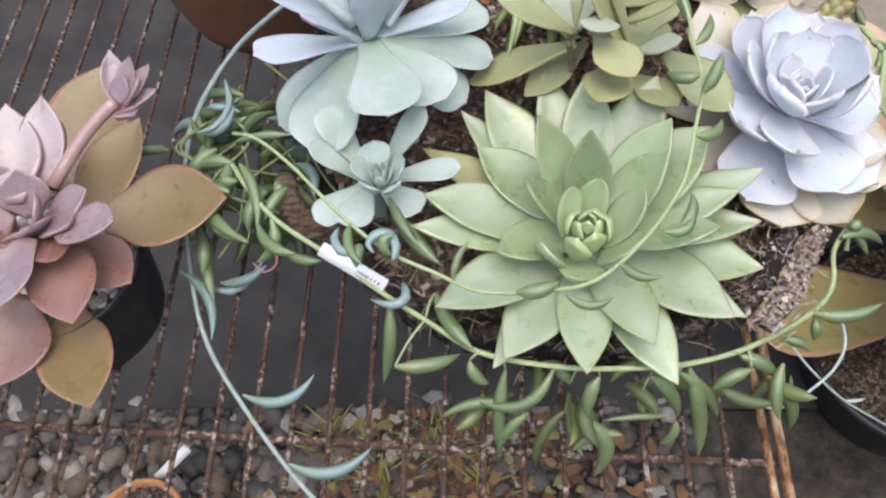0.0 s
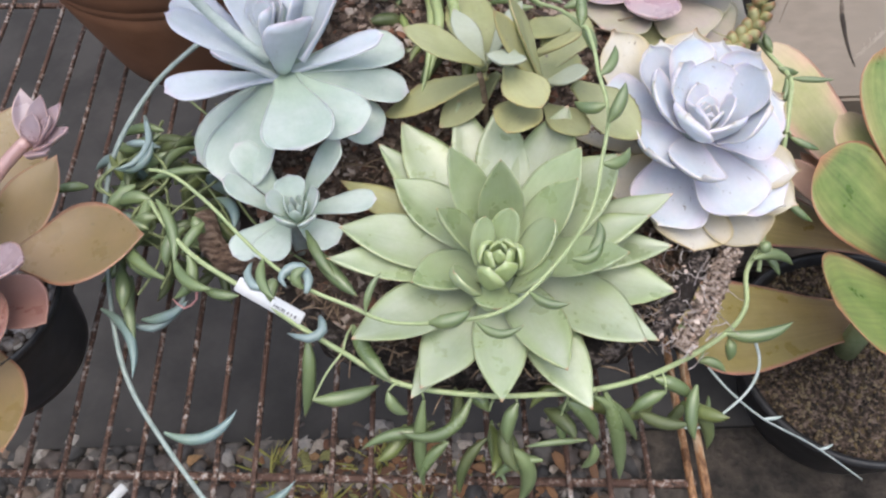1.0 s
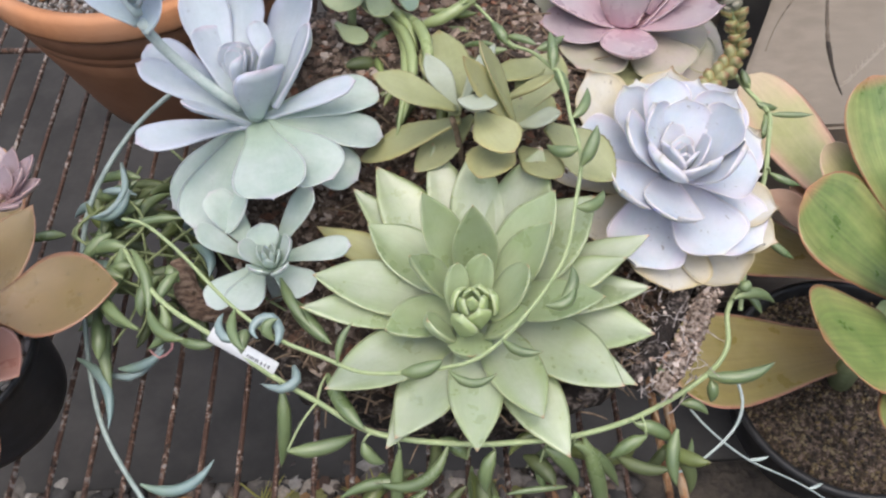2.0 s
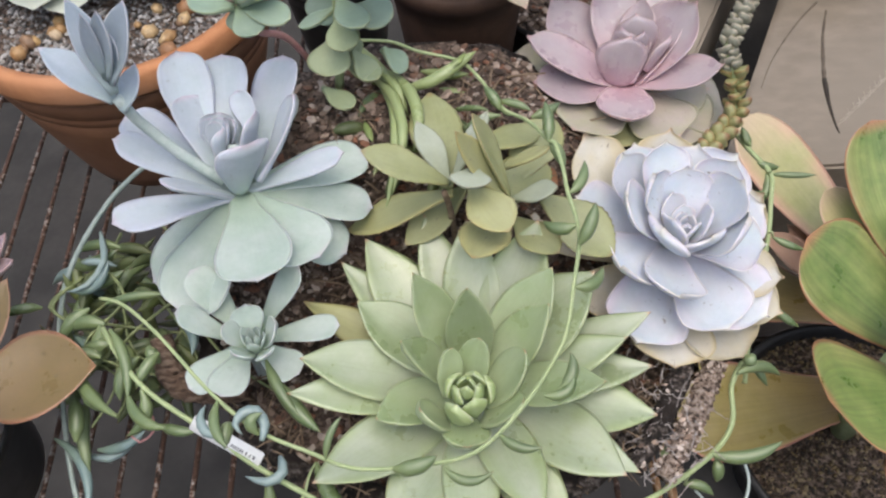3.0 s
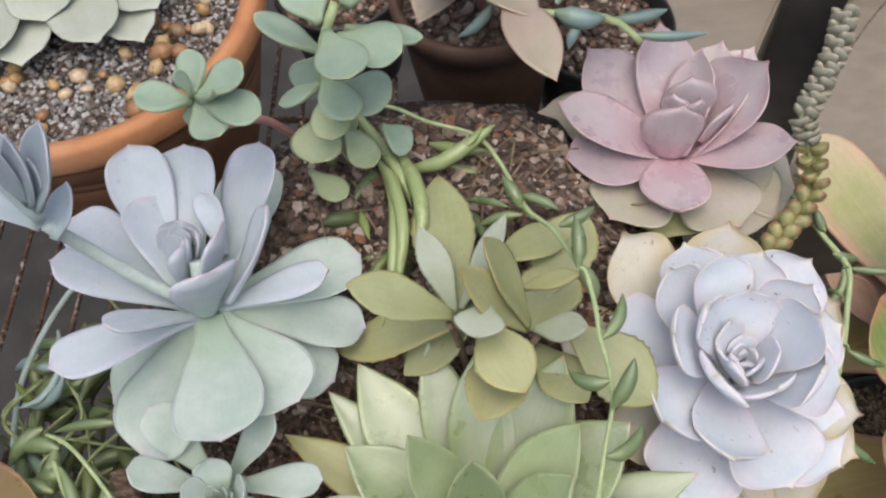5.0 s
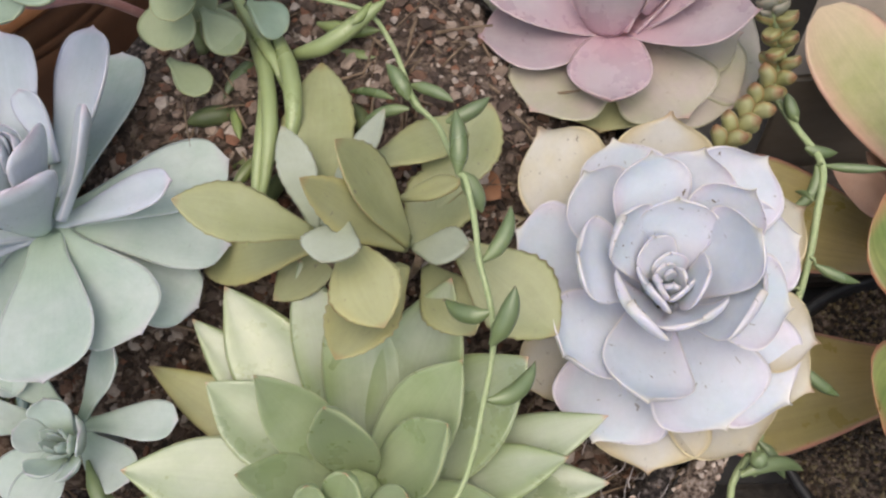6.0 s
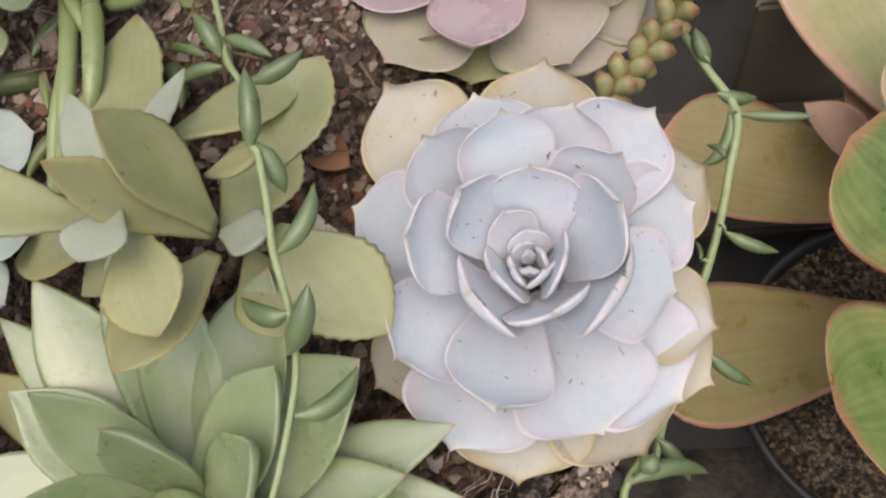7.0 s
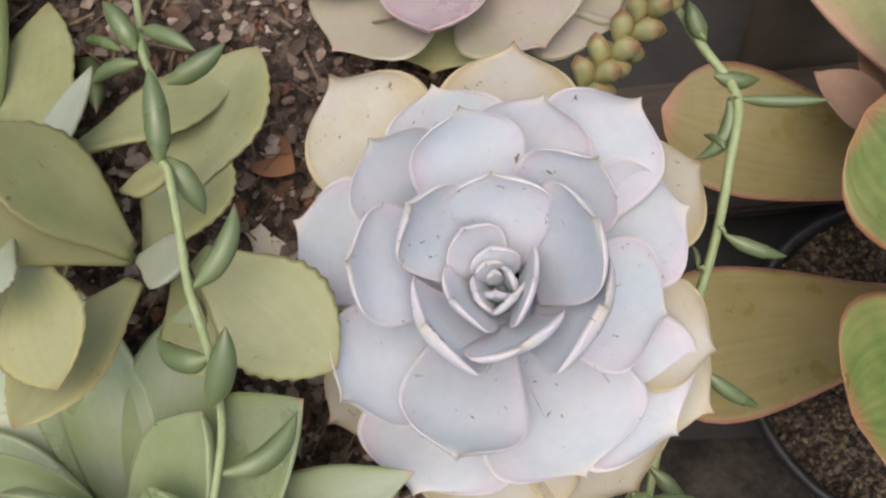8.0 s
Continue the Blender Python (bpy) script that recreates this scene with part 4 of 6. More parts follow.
WHITE_OUT = [
    (47, 142, 138, 44, M_WHITE_OUT), (107, 152, 128, 44, M_WHITE_OUT), (166, 114, 100, 39, M_WHITE_OUT), (164, 51, 94, 35, M_WHITE_OUT), (161, 33, 82, 37, M_WHITE_OUT), (9, 99, 112, 37, M_WHITE_OUT), (87, -1, 85, 50, M_WHITE_OUT), (134, 9, 72, 50, M_WHITE_OUT), (36, 34, 100, 30, M_WHITE_OUT), (64, 11, 98, 47), (146, 127, 127, 39), (148, 26, 91, 50), (119, 14, 100, 50), (158, 94, 114, 39), (148, 58, 122, 38), (36, 93, 137, 37), (80, 137, 132, 38),
]
WHITE_MID = [
    (65, 111, 154, 33), (93, 117, 157, 32), (117, 125, 142, 35), (132, 97, 158, 29), (60, 71, 163, 32), (53, 35, 142, 35), (85, 18, 134, 35),
]
WHITE_CUP = [
    (100, 76, 126, 102, 95, 158, 31), (108, 70, 126, 130, 77, 163, 35), (92, 74, 128, 78, 86, 164, 28), (107, 61, 124, 131, 54, 155, 37), (93, 61, 126, 79, 53, 152, 34), (101, 59, 126, 107, 46, 152, 30),
]
WHITE_HEART = [
    (97, 73, 128, 92, 82, 150, 23), (103, 67, 127, 111, 65, 153, 29), (96, 65, 127, 88, 61, 152, 28), (100, 71, 129, 99, 77, 144, 18), (97, 66, 129, 94, 65, 143, 15), (101, 66, 129, 104, 63, 143, 17), (98, 70, 130, 97, 73, 142, 11), (101, 69, 130, 103, 70, 142, 10), (99, 67, 131, 99, 65, 141, 9), (99, 69, 132, 99, 70, 141, 6),
]
B_CROWN = (-0.1609, 0.0965, 0.1600)
B_CROWN_UP = (-0.1584, 0.0947, 0.1720)
BLUE_LOW = [
    (-223, 66, 114, 40), (-196, 33, 128, 47), (-143, 25, 168, 44), (-112, 47, 156, 40), (-101, 67, 130, 34), (-84, 90, 143, 30), (-219, 55, 188, 27, M_BLUE), (-88, 131, 146, 37), (-98, 149, 106, 30), (-149, 194, 147, 38), (-97, 104, 179, 19, M_BLUE), (-189, 67, 205, 16, M_BLUE), (-221, 101, 205, 23, M_BLUE),
]
BLUE_UP = [
    (-173, 106, 172, -190, 157, 216, 31), (-164, 110, 176, -167, 163, 206, 32), (-151, 103, 174, -133, 170, 196, 32), (-150, 114, 180, -157, 138, 200, 15), (-149, 94, 172, -121, 122, 209, 19), (-173, 104, 172, -225, 134, 190, 31),
]
BLUE_CUP = [
    (-167, 96, 170, -188, 136, 200, 26), (-159, 98, 172, -143, 111, 207, 28), (-159, 92, 168, -146, 91, 204, 34),
]
BLUE_HEART = [
    (-170, 108, 173, -167, 126, 195, 23), (-175, 113, 175, -172, 122, 195, 13), (-166, 111, 175, -159, 119, 196, 15), (-170, 108, 177, -165, 120, 197, 13), (-170, 107, 178, -168, 116, 198, 11), (-168, 105, 178, -161, 113, 199, 10), (-169, 103, 175, -163, 108, 199, 17),
]
BLUE_HEAD = [
    (-206, 98, 240, -219, 121, 285, 19), (-209, 100, 235, -245, 121, 255, 23), (-208, 101, 245, -189, 115, 285, 25), (-208, 100, 248, -201, 108, 285, 16), (-208, 100, 250, -207, 104, 287, 10), (-206, 96, 230, -197, 115, 245, 16), (-206, 101, 245, -200, 109, 270, 11),
]
BLUE_STALK = [(-167, 94, 172), (-186, 99, 190), (-203, 103, 215), (-207, 100, 235)]
P_CROWN = (0.0887, 0.2071, 0.1220)
PINK_IN = [
    (82, 269, 162, 38), (137, 230, 165, 50), (149, 188, 146, 34), (81, 152, 136, 40), (22, 193, 136, 44), (19, 217, 156, 39), (40, 263, 150, 47), (120, 262, 150, 39), (141, 264, 140, 40),
]
PINK_HEART = [
    (83, 201, 124, 88, 207, 160, 37), (95, 215, 130, 93, 222, 166, 30), (101, 207, 130, 117, 213, 152, 21), (88, 212, 132, 84, 218, 158, 20), (94, 210, 136, 98, 213, 158, 13), (87, 200, 125, 105, 250, 158, 30), (92, 204, 120, 131, 254, 148, 43),
]
PINK_OUT = [
    (9, 245, 115, 43), (1, 207, 85, 53), (45, 157, 127, 46), (160, 189, 98, 55), (143, 166, 104, 50), (117, 153, 118, 46), (97, 158, 104, 45), (77, 152, 112, 48, M_KAL_YEL), (149, 204, 110, 43),
]
S_CROWN = (-0.1583, 0.0199, 0.1180)
SMALL = [
    (-191, 19, 153, 17), (-188, 50, 148, 21), (-124, 43, 155, 19), (-104, 18, 130, 18), (-128, -5, 118, 22), (-170, -18, 122, 24), (-192, -7, 112, 22),
]
COLUMN = [(179, 253, 175), (173, 235, 168), (162, 217, 160), (152, 201, 150), (156, 190, 140), (160, 184, 125), (161, 176, 115), (148, 160, 113), (138, 148, 116), (129, 138, 116)]
BRONZE_B = [
    (-32, 296, 200, 11, 238, 200, 32), (-5, 258, 200, 17, 198, 195, 29), (14, 295, 200, 82, 255, 200, 33), (-18, 350, 180, -57, 270, 170, 44), (-31, 327, 185, -44, 261, 200, 31), (26, 308, 200, 82, 304, 200, 38), (-16, 317, 200, -19, 270, 190, 25),
]
VINE_B = [(-16, 265, 190), (11, 258, 185), (39, 259, 180), (56, 253, 178), (68, 245, 170)]
BAN_B = [
    (21, 258, 185, 49, 254, 182, 6.1, 0.20), (53, 256, 178, 84, 261, 178, 3.7, 0.10), (22, 262, 186, 28, 291, 190, 4.1, 0.10), (35, 252, 180, 28, 243, 170, 3.2, 0.20), (65, 249, 172, 106, 249, 170, 3.0, 0.08), (-13, 262, 190, -34, 258, 170, 3.3, -0.20),
]
TAG = [(-180, -33, 118), (-147, -52, 112)]


# ---- rosettes ----
def rosette(ob, crown, table, material, axis=Z, start=0.010, focus=0.09, wide=1.0, **kw):
    """Leaves from a crown: rows of tip (mm), width (mm) and a colouring of its own."""
    axis = Vector(axis).normalized()
    for tx, ty, tz, w, *m in table:
        tip = mm(tx, ty, tz)
        out = tip - Vector(crown)
        out -= axis * out.dot(axis)
        base = Vector(crown) + out.normalized() * min(start, out.length * 0.5)
        face = Vector(crown) + axis * focus - (base + tip) / 2
        leaf(ob, m[0] if m else material, base, tip, w * 0.001 * wide, axis=face, **kw)

green = thing("green_rosette", G_CROWN, "large green agave-like echeveria rosette with pointed leaves", "succulent")
part("stem", tube_bm([(G_CROWN[0], G_CROWN[1], 0.07), (G_CROWN[0], G_CROWN[1], 0.10), (G_CROWN[0], G_CROWN[1], 0.122)], 0.011, 10, 0.8), M_STEM, green)
rosette(green, G_CROWN, GREEN_OUT, M_GREEN, shape="agave", bend=0.02, cup=0.2, thick=0.005, wave=0.008)
rosette(green, Vector(G_CROWN) + Vector((0, 0, 0.009)), GREEN_MID, M_GREEN_IN, start=0.007, shape="agave", bend=-0.09, cup=0.32, thick=0.005)
BUD = Vector((-0.0345, -0.0325, 0))
for k in range(10):
    a, u = -2.2 + k * 2.4, k / 9
    out = Vector((math.cos(a), math.sin(a), 0))
    leaf(green, M_GREEN_BUD, BUD + out * (0.0075 - 0.006 * u) + Z * (0.126 + 0.016 * u), BUD + out * (0.0105 - 0.0098 * u) + Z * (0.144 + 0.007 * u), 0.0185 - 0.0115 * u, "ovate", -out + Z * 0.2, bend=-0.14, cup=0.22, thick=0.0052 - 0.003 * u, rows=18)
leaves(green, GREEN_RING, M_GREEN_IN, focus=(-0.033, -0.020, 0.19), shape="fat", bend=-0.1, cup=0.3, thick=0.005)
leaves(green, GREEN_FRONT, M_GREEN_IN, focus=(G_CROWN[0], G_CROWN[1] + 0.01, 0.20), shape="round", bend=-0.02, cup=0.2, thick=0.006)

W_AX = (0.26, -0.12, 0.95)
white = thing("lavender_rosette", W_CROWN, "powdery lavender white echeveria rosette with mucronate leaf tips", "succulent")
part("stem", tube_bm([(W_CROWN[0] - 0.006, W_CROWN[1] + 0.004, 0.06), W_CROWN, (W_CROWN[0] + 0.003, W_CROWN[1] - 0.002, 0.125)], 0.010, 10, 0.8), M_STEM_BLUE, white)
# the farther a tip lies from the axis, the lower its leaf sits on the stem
W_UP = Vector(W_AX).normalized()
reach = lambda row: (mm(*row[:3]) - Vector(W_CROWN) - W_UP * (mm(*row[:3]) - Vector(W_CROWN)).dot(W_UP)).length
white_rows = sorted(WHITE_OUT + WHITE_MID, key=reach, reverse=True)
for k, row in enumerate(white_rows):
    u = k / (len(white_rows) - 1)
    low = Vector((0, 0, 0.016)) if len(row) > 4 else Vector()
    rosette(white, Vector(W_CROWN) - low + Vector((0.005, -0.006, 0.022)) * u, [row], M_WHITE, W_AX, 0.012 - 0.004 * u, 0.09, 1.1, shape="scallop", bend=-0.02 - 0.09 * u, cup=0.2, thick=0.003, wave=0.03, rim=0.0013, curl=0.045, rows=32, cols=14)
leaves(white, WHITE_CUP, M_WHITE, focus=Vector(W_CROWN) + Vector((0.010, -0.008, 0.095)), shape="scallop", bend=-0.12, cup=0.16, thick=0.0028, wave=0.05, curl=0.03, rim=0.0015, rows=32, cols=14)
leaves(white, [(*r[:6], r[6] * 0.84) for r in WHITE_HEART], M_WHITE_IN, focus=Vector(W_CROWN) + Vector((0.009, -0.009, 0.100)), shape="petal", bend=-0.1, cup=0.06, thick=0.0024, wave=0.03, rim=0.0008, rows=18, cols=12)

part("scar", tube_bm([(0.0634, 0.0339, 0.1352), (0.0652, 0.0351, 0.1332), (0.0677, 0.0362, 0.1314)], 0.0005, 6, 0.8, 0.2), M_SCAR, white, "thin red scratch scar")
part("scar", tube_bm([(0.0722, 0.0391, 0.1311), (0.0741, 0.0440, 0.1271), (0.0763, 0.0494, 0.1229)], 0.0006, 6, 0.8, 0.2), M_SCAR, white, "thin red scratch scar")

blue = thing("blue_rosette", B_CROWN, "powdery blue-grey echeveria rosette with spoon leaves", "succulent")
part("stem", tube_bm([(B_CROWN[0] + 0.003, B_CROWN[1], 0.09), B_CROWN, B_CROWN_UP, (B_CROWN_UP[0], B_CROWN_UP[1] + 0.012, 0.188)], 0.0048, 10, 0.8), M_STEM_BLUE, blue)
rosette(blue, B_CROWN, BLUE_LOW, M_BLUE_LOW, start=0.004, shape="spoon", bend=0.03, cup=0.16, thick=0.004, wave=0.02, rows=28)
leaves(blue, BLUE_UP, M_BLUE, shape="spoon", bend=-0.06, cup=0.22, thick=0.004, rim=0.0006, rows=28, focus=(-0.166, 0.112, 0.24))
leaves(blue, BLUE_CUP, M_BLUE, shape="trowel", bend=-0.05, cup=0.22, thick=0.004, focus=(-0.160, 0.125, 0.235))
leaves(blue, BLUE_HEART, M_BLUE, focus=(-0.164, 0.118, 0.235), shape="trowel", bend=-0.10, cup=0.4, thick=0.003, rows=12)
part("flower_stalk", tube_bm([mm(*p) for p in BLUE_STALK], 0.0034, 10, 0.85), M_STEM_BLUE, blue)
leaves(blue, [(*r[:6], r[6] * 0.86) for r in BLUE_HEAD], M_BLUE_HEAD, shape="ovate", bend=-0.04, cup=0.3, thick=0.003, rows=12, focus=(-0.205, 0.095, 0.31))

small = thing("small_blue_rosette", S_CROWN, "small pale blue-green echeveria rosette", "succulent")
part("stem", tube_bm([(S_CROWN[0], S_CROWN[1], 0.07), S_CROWN, (S_CROWN[0] + 0.001, S_CROWN[1] - 0.002, 0.132)], 0.005, 8, 0.8), M_STEM_BLUE, small)
rosette(small, S_CROWN, SMALL, M_BLUE_LOW, start=0.004, shape="spoon", bend=0.0, cup=0.2, thick=0.003, rows=28)
S_HEART = Vector((-0.151, 0.0075, 0.128))
rosette(small, S_HEART, [(-154, 24, 149, 19), (-136, 10, 149, 17), (-140, -6, 145, 13), (-158, -5, 145, 13), (-166, 12, 147, 14)], M_BLUE_LOW, start=0.003, shape="spoon", bend=-0.1, cup=0.3, thick=0.0026)
for k in range(8):
    a, u = k * 2.4, k / 7
    out = Vector((math.cos(a), math.sin(a), 0))
    leaf(small, M_BLUE_LOW, S_HEART + out * 0.001 + Z * 0.002 * u, S_HEART + out * (0.0075 - 0.0055 * u) + Z * (0.016 + 0.002 * u), 0.0082 - 0.004 * u, "petal", -out + Z * 0.4, bend=-0.1, cup=0.3, thick=0.0015, rows=10, cols=6)

pink = thing("pink_rosette", P_CROWN, "pink and mauve echeveria rosette with broad pointed leaves", "succulent")
part("stem", tube_bm([(P_CROWN[0] - 0.004, P_CROWN[1] - 0.004, 0.07), P_CROWN, (P_CROWN[0], P_CROWN[1], 0.14)], 0.009, 10, 0.8), M_STEM_PINK, pink)
rosette(pink, Vector(P_CROWN) - Z * 0.008, PINK_OUT, M_PINK_OUT, start=0.01, wide=1.08, shape="scallop", bend=0.03, cup=0.12, thick=0.0035, wave=0.01)
rosette(pink, P_CROWN, PINK_IN, M_PINK, start=0.007, wide=0.98, shape="petal", bend=-0.06, cup=0.2, thick=0.0032, wave=0.02, curl=0.03, rim=0.0006, rows=24)
leaves(pink, PINK_HEART, M_PINK, focus=(0.094, 0.245, 0.175), shape="petal", bend=-0.06, cup=0.24, thick=0.003, curl=0.02, rim=0.0006, rows=24)
BROWN = [
    (-334, 10, 95, -249, 13, 110, 59, M_BRONZE), (-370, 40, 85, -358, 140, 100, 59, M_BRONZE), (-353, 10, 85, -318, 79, 110, 42, M_BRONZE), (-349, -43, 80, -313, -115, 88, 45, M_BRONZE), (-354, -15, 115, -320, -77, 118, 41, M_BROWN), (-348, -10, 100, -301, -41, 100, 38, M_BROWN), (-344, -16, 125, -296, -29, 148, 33, M_BROWN_PALE), (-365, 8, 120, -362, 64, 150, 30, M_BROWN_PALE), (-373, 1, 125, -383, 58, 150, 36, M_BROWN_PALE), (-354, -27, 130, -371, -78, 130, 39, M_BROWN_PALE), (-369, -45, 95, -375, -105, 90, 52, M_BROWN), (-374, -12, 120, -423, -11, 120, 48, M_BROWN_PALE), (-355, 30, 125, -354, 56, 135, 9, M_BROWN),
]
BROWN_HEART = [
    (-361, -7, 112, -323, 1, 138, 30, M_BROWN_PALE), (-367, -1, 112, -369, 15, 140, 32, M_BROWN_PALE), (-357, -9, 114, -332, -44, 132, 31, M_BROWN), (-361, -9, 118, -351, -6, 142, 23, M_BROWN_PALE), (-356, -7, 116, -327, -22, 138, 25, M_BROWN_PALE), (-368, -10, 108, -350, -24, 138, 32, M_BROWN_PALE), (-378, -4, 108, -394, -16, 136, 34, M_BROWN_PALE), (-374, 4, 110, -386, 18, 140, 28, M_BROWN_PALE), (-366, -12, 110, -370, -34, 134, 30, M_BROWN),
]
BROWN_STALK = [(-352, 13, 125), (-335, 33, 140), (-320, 46, 150), (-310, 53, 155)]
BROWN_HEAD = [
    (-309, 49, 154, -314, 79, 172, 16), (-307, 52, 156, -298, 69, 176, 14), (-306, 49, 156, -287, 66, 172, 15), (-306, 46, 155, -282, 52, 166, 16), (-306, 48, 158, -302, 59, 172, 13), (-304, 48, 158, -291, 56, 172, 12), (-309, 45, 154, -292, 36, 163, 16),
]
PALE = [
    (-324, 401, 165, -284, 291, 172, 46), (-315, 401, 165, -249, 274, 168, 45), (-308, 407, 165, -219, 303, 165, 44), (-332, 402, 165, -319, 263, 170, 45), (-327, 404, 168, -305, 314, 180, 63), (-319, 407, 170, -263, 316, 185, 49), (-342, 409, 165, -350, 286, 170, 47), (-307, 420, 165, -213, 354, 170, 47), (-307, 416, 163, -226, 280, 160, 39), (-329, 404, 163, -297, 264, 163, 44),
]
TEAL_HEAD = [
    (-149, 157, 245, -174, 158, 250, 18), (-147, 156, 248, -149, 174, 258, 14), (-146, 156, 248, -126, 170, 252, 19), (-148, 159, 243, -119, 151, 238, 20), (-148, 157, 243, -137, 142, 236, 20), (-147, 154, 250, -150, 158, 262, 7), (-146, 154, 250, -133, 145, 262, 6), (-149, 158, 243, -151, 151, 232, 12),
]
TEAL_MAIN = [
    (-96, 200, 225, -130, 218, 235, 13), (-90, 189, 250, -76, 154, 255, 21), (-86, 190, 245, -56, 179, 242, 25), (-82, 196, 245, -47, 195, 235, 11), (-97, 192, 220, -81, 159, 222, 17), (-91, 188, 215, -65, 181, 210, 25), (-101, 194, 210, -124, 190, 200, 10), (-99, 194, 205, -95, 165, 200, 18), (-104, 192, 190, -110, 168, 178, 24), (-101, 200, 190, -96, 182, 178, 21), (-92, 183, 185, -80, 171, 170, 15), (-93, 194, 250, -104, 213, 260, 21), (-80, 194, 260, -65, 219, 270, 27),
]
TEAL_MORE = [
    (-103, 217, 205, -115, 204, 190, 24), (-73, 189, 180, -60, 184, 165, 16),
]
TEAL_LAST = [
    (-114, 173, 166, -94, 156, 163, 16), (-101, 200, 172, -78, 167, 174, 19),
]
TEAL_STEM = [(-106, 188, 150), (-102, 192, 180), (-99, 194, 210), (-93, 192, 240), (-85, 200, 255)]
TEAL_STEM2 = [(-119, 198, 155), (-130, 180, 200), (-141, 158, 225), (-148, 158, 240)]
KAL_A = [
    (-39, 83, 168, -47, 174, 153, 27, M_KAL), (-38, 82, 172, -55, 128, 175, 13, M_KAL_GREY), (-35, 83, 175, -12, 133, 175, 10, M_KAL_GREY), (-4, 78, 158, -33, 83, 212, 16, M_KAL_YEL, (0.62, -0.30, 0.5)), (-3, 80, 160, -23, 101, 206, 24, M_KAL, (0.85, 0.0, 0.45)), (-38, 79, 176, -84, 83, 202, 20, M_KAL), (-37, 81, 165, -102, 85, 128, 21, M_KAL_YEL), (-23, 78, 188, -28, 58, 195, 19, M_KAL_GREY), (-25, 76, 176, -8, 38, 181, 23, M_KAL_YEL), (-7, 74, 152, -28, 30, 170, 24, M_KAL_YEL), (-2, 78, 160, 22, 70, 176, 14, M_KAL_GREY), (2, 98, 150, 29, 147, 152, 28, M_KAL), (-21, 113, 165, 22, 140, 150, 18, M_KAL), (-8, 99, 162, 20, 93, 184, 9, M_KAL_YEL),
]
KAL_B = [
    (16, 78, 158, 53, 45, 143, 29, M_KAL), (-4, 82, 150, 16, 119, 150, 27, M_KAL), (0, 78, 140, 21, 44, 150, 21, M_KAL), (-28, 97, 150, -66, 67, 135, 20, M_KAL),
]
PADDLE = [
    (407, 205, -200, 275, 394, -125, 83, M_PADDLE_TIP), (385, 110, -150, 278, 208, -88, 108, M_PADDLE), (372, 78, -150, 241, 42, -68, 108, M_PADDLE), (391, 166, -140, 352, 304, -45, 78, M_PADDLE), (389, 179, -150, 316, 269, -100, 54, M_PADDLE_TIP), (373, 79, -150, 324, 124, -70, 64, M_PADDLE), (381, 101, -150, 410, 211, -50, 87, M_PADDLE), (373, 79, -150, 401, 75, -70, 81, M_PADDLE), (379, 84, -160, 288, -53, -80, 72, M_PADDLE),
]
PADDLE_LOW = [
    (363, 124, -245, 148, 99, -212, 109, M_PADDLE_OLD), (380, 216, -245, 182, 281, -212, 105, M_PADDLE_OLD),
]
PEACH = [
    (325, 239, -205, 281, 281, -180, 39), (336, 249, -205, 311, 294, -185, 26),
]
LOOP = [(22, 92, 188), (25, 75, 185), (26, 62, 181), (29, 49, 176), (30, 38, 170), (28, 28, 162), (25, 17, 157), (20, -3, 153), (13, -18, 149), (-6, -45, 150), (-30, -65, 143), (-54, -69, 137), (-92, -69, 136), (-116, -61, 142), (-141, -50, 146), (-167, -28, 146), (-201, 10, 144), (-226, 34, 140), (-243, 43, 135)]
FRONT = [(134, 10, 70), (126, -2, 62), (123, -23, 55), (103, -45, 60), (58, -74, 75), (19, -88, 84), (-13, -91, 86), (-48, -91, 88), (-93, -84, 92), (-125, -67, 100), (-150, -54, 110), (-180, -33, 115), (-213, -9, 115), (-233, 13, 115), (-249, 37, 112)]
HANG = [(-224, 147, 140), (-258, 130, 120), (-284, 95, 100), (-294, 63, 80), (-293, 26, 60), (-283, -23, 45), (-268, -58, 40), (-243, -93, 35), (-213, -129, 30), (-190, -152, 20), (-168, -174, -30)]
RIGHT = [(149, 199, 100), (161, 180, 95), (172, 160, 90), (181, 141, 88), (176, 119, 85), (170, 97, 80), (163, 78, 75), (154, 58, 70), (143, 24, 60), (137, 3, 55)]
WISP = [(125, -39, 50), (129, -54, 40), (122, -68, 30), (102, -82, 20), (85, -89, 20), (69, -85, 25)]
WISP2 = [(95, -59, 45), (109, -68, 30), (137, -76, 0), (186, -78, -50), (235, -87, -100)]
TOPVINE = [(-92, 223, 158), (-71, 217, 160), (-53, 206, 160), (-26, 196, 158), (-14, 177, 159), (-7, 158, 162), (-1, 140, 167), (9, 124, 175), (14, 111, 181), (20, 94, 187), (21, 92, 187)]
BAN_MID = [
    (-4, 142, 166, -13, 157, 172, 4.1, 0.10), (-4, 150, 165, 15, 140, 165, 3.1, -0.12), (13, 124, 176, 31, 133, 178, 3.7, 0.12), (19, 94, 187, 19, 117, 196, 4.2, 0.08), (20, 96, 186, 27, 83, 176, 4.2, -0.12), (-4, 139, 164, -26, 139, 155, 3.0, 0.15), (-11, 145, 163, -35, 159, 150, 2.4, 0.10), (1, 134, 168, -8, 152, 160, 2.3, 0.10),
]
RUSTLEAF = [
    (21, 176, 112, 43, 161, 116, 14), (14, 128, 119, 31, 116, 122, 17), (13, 121, 118, 20, 136, 121, 13),
]
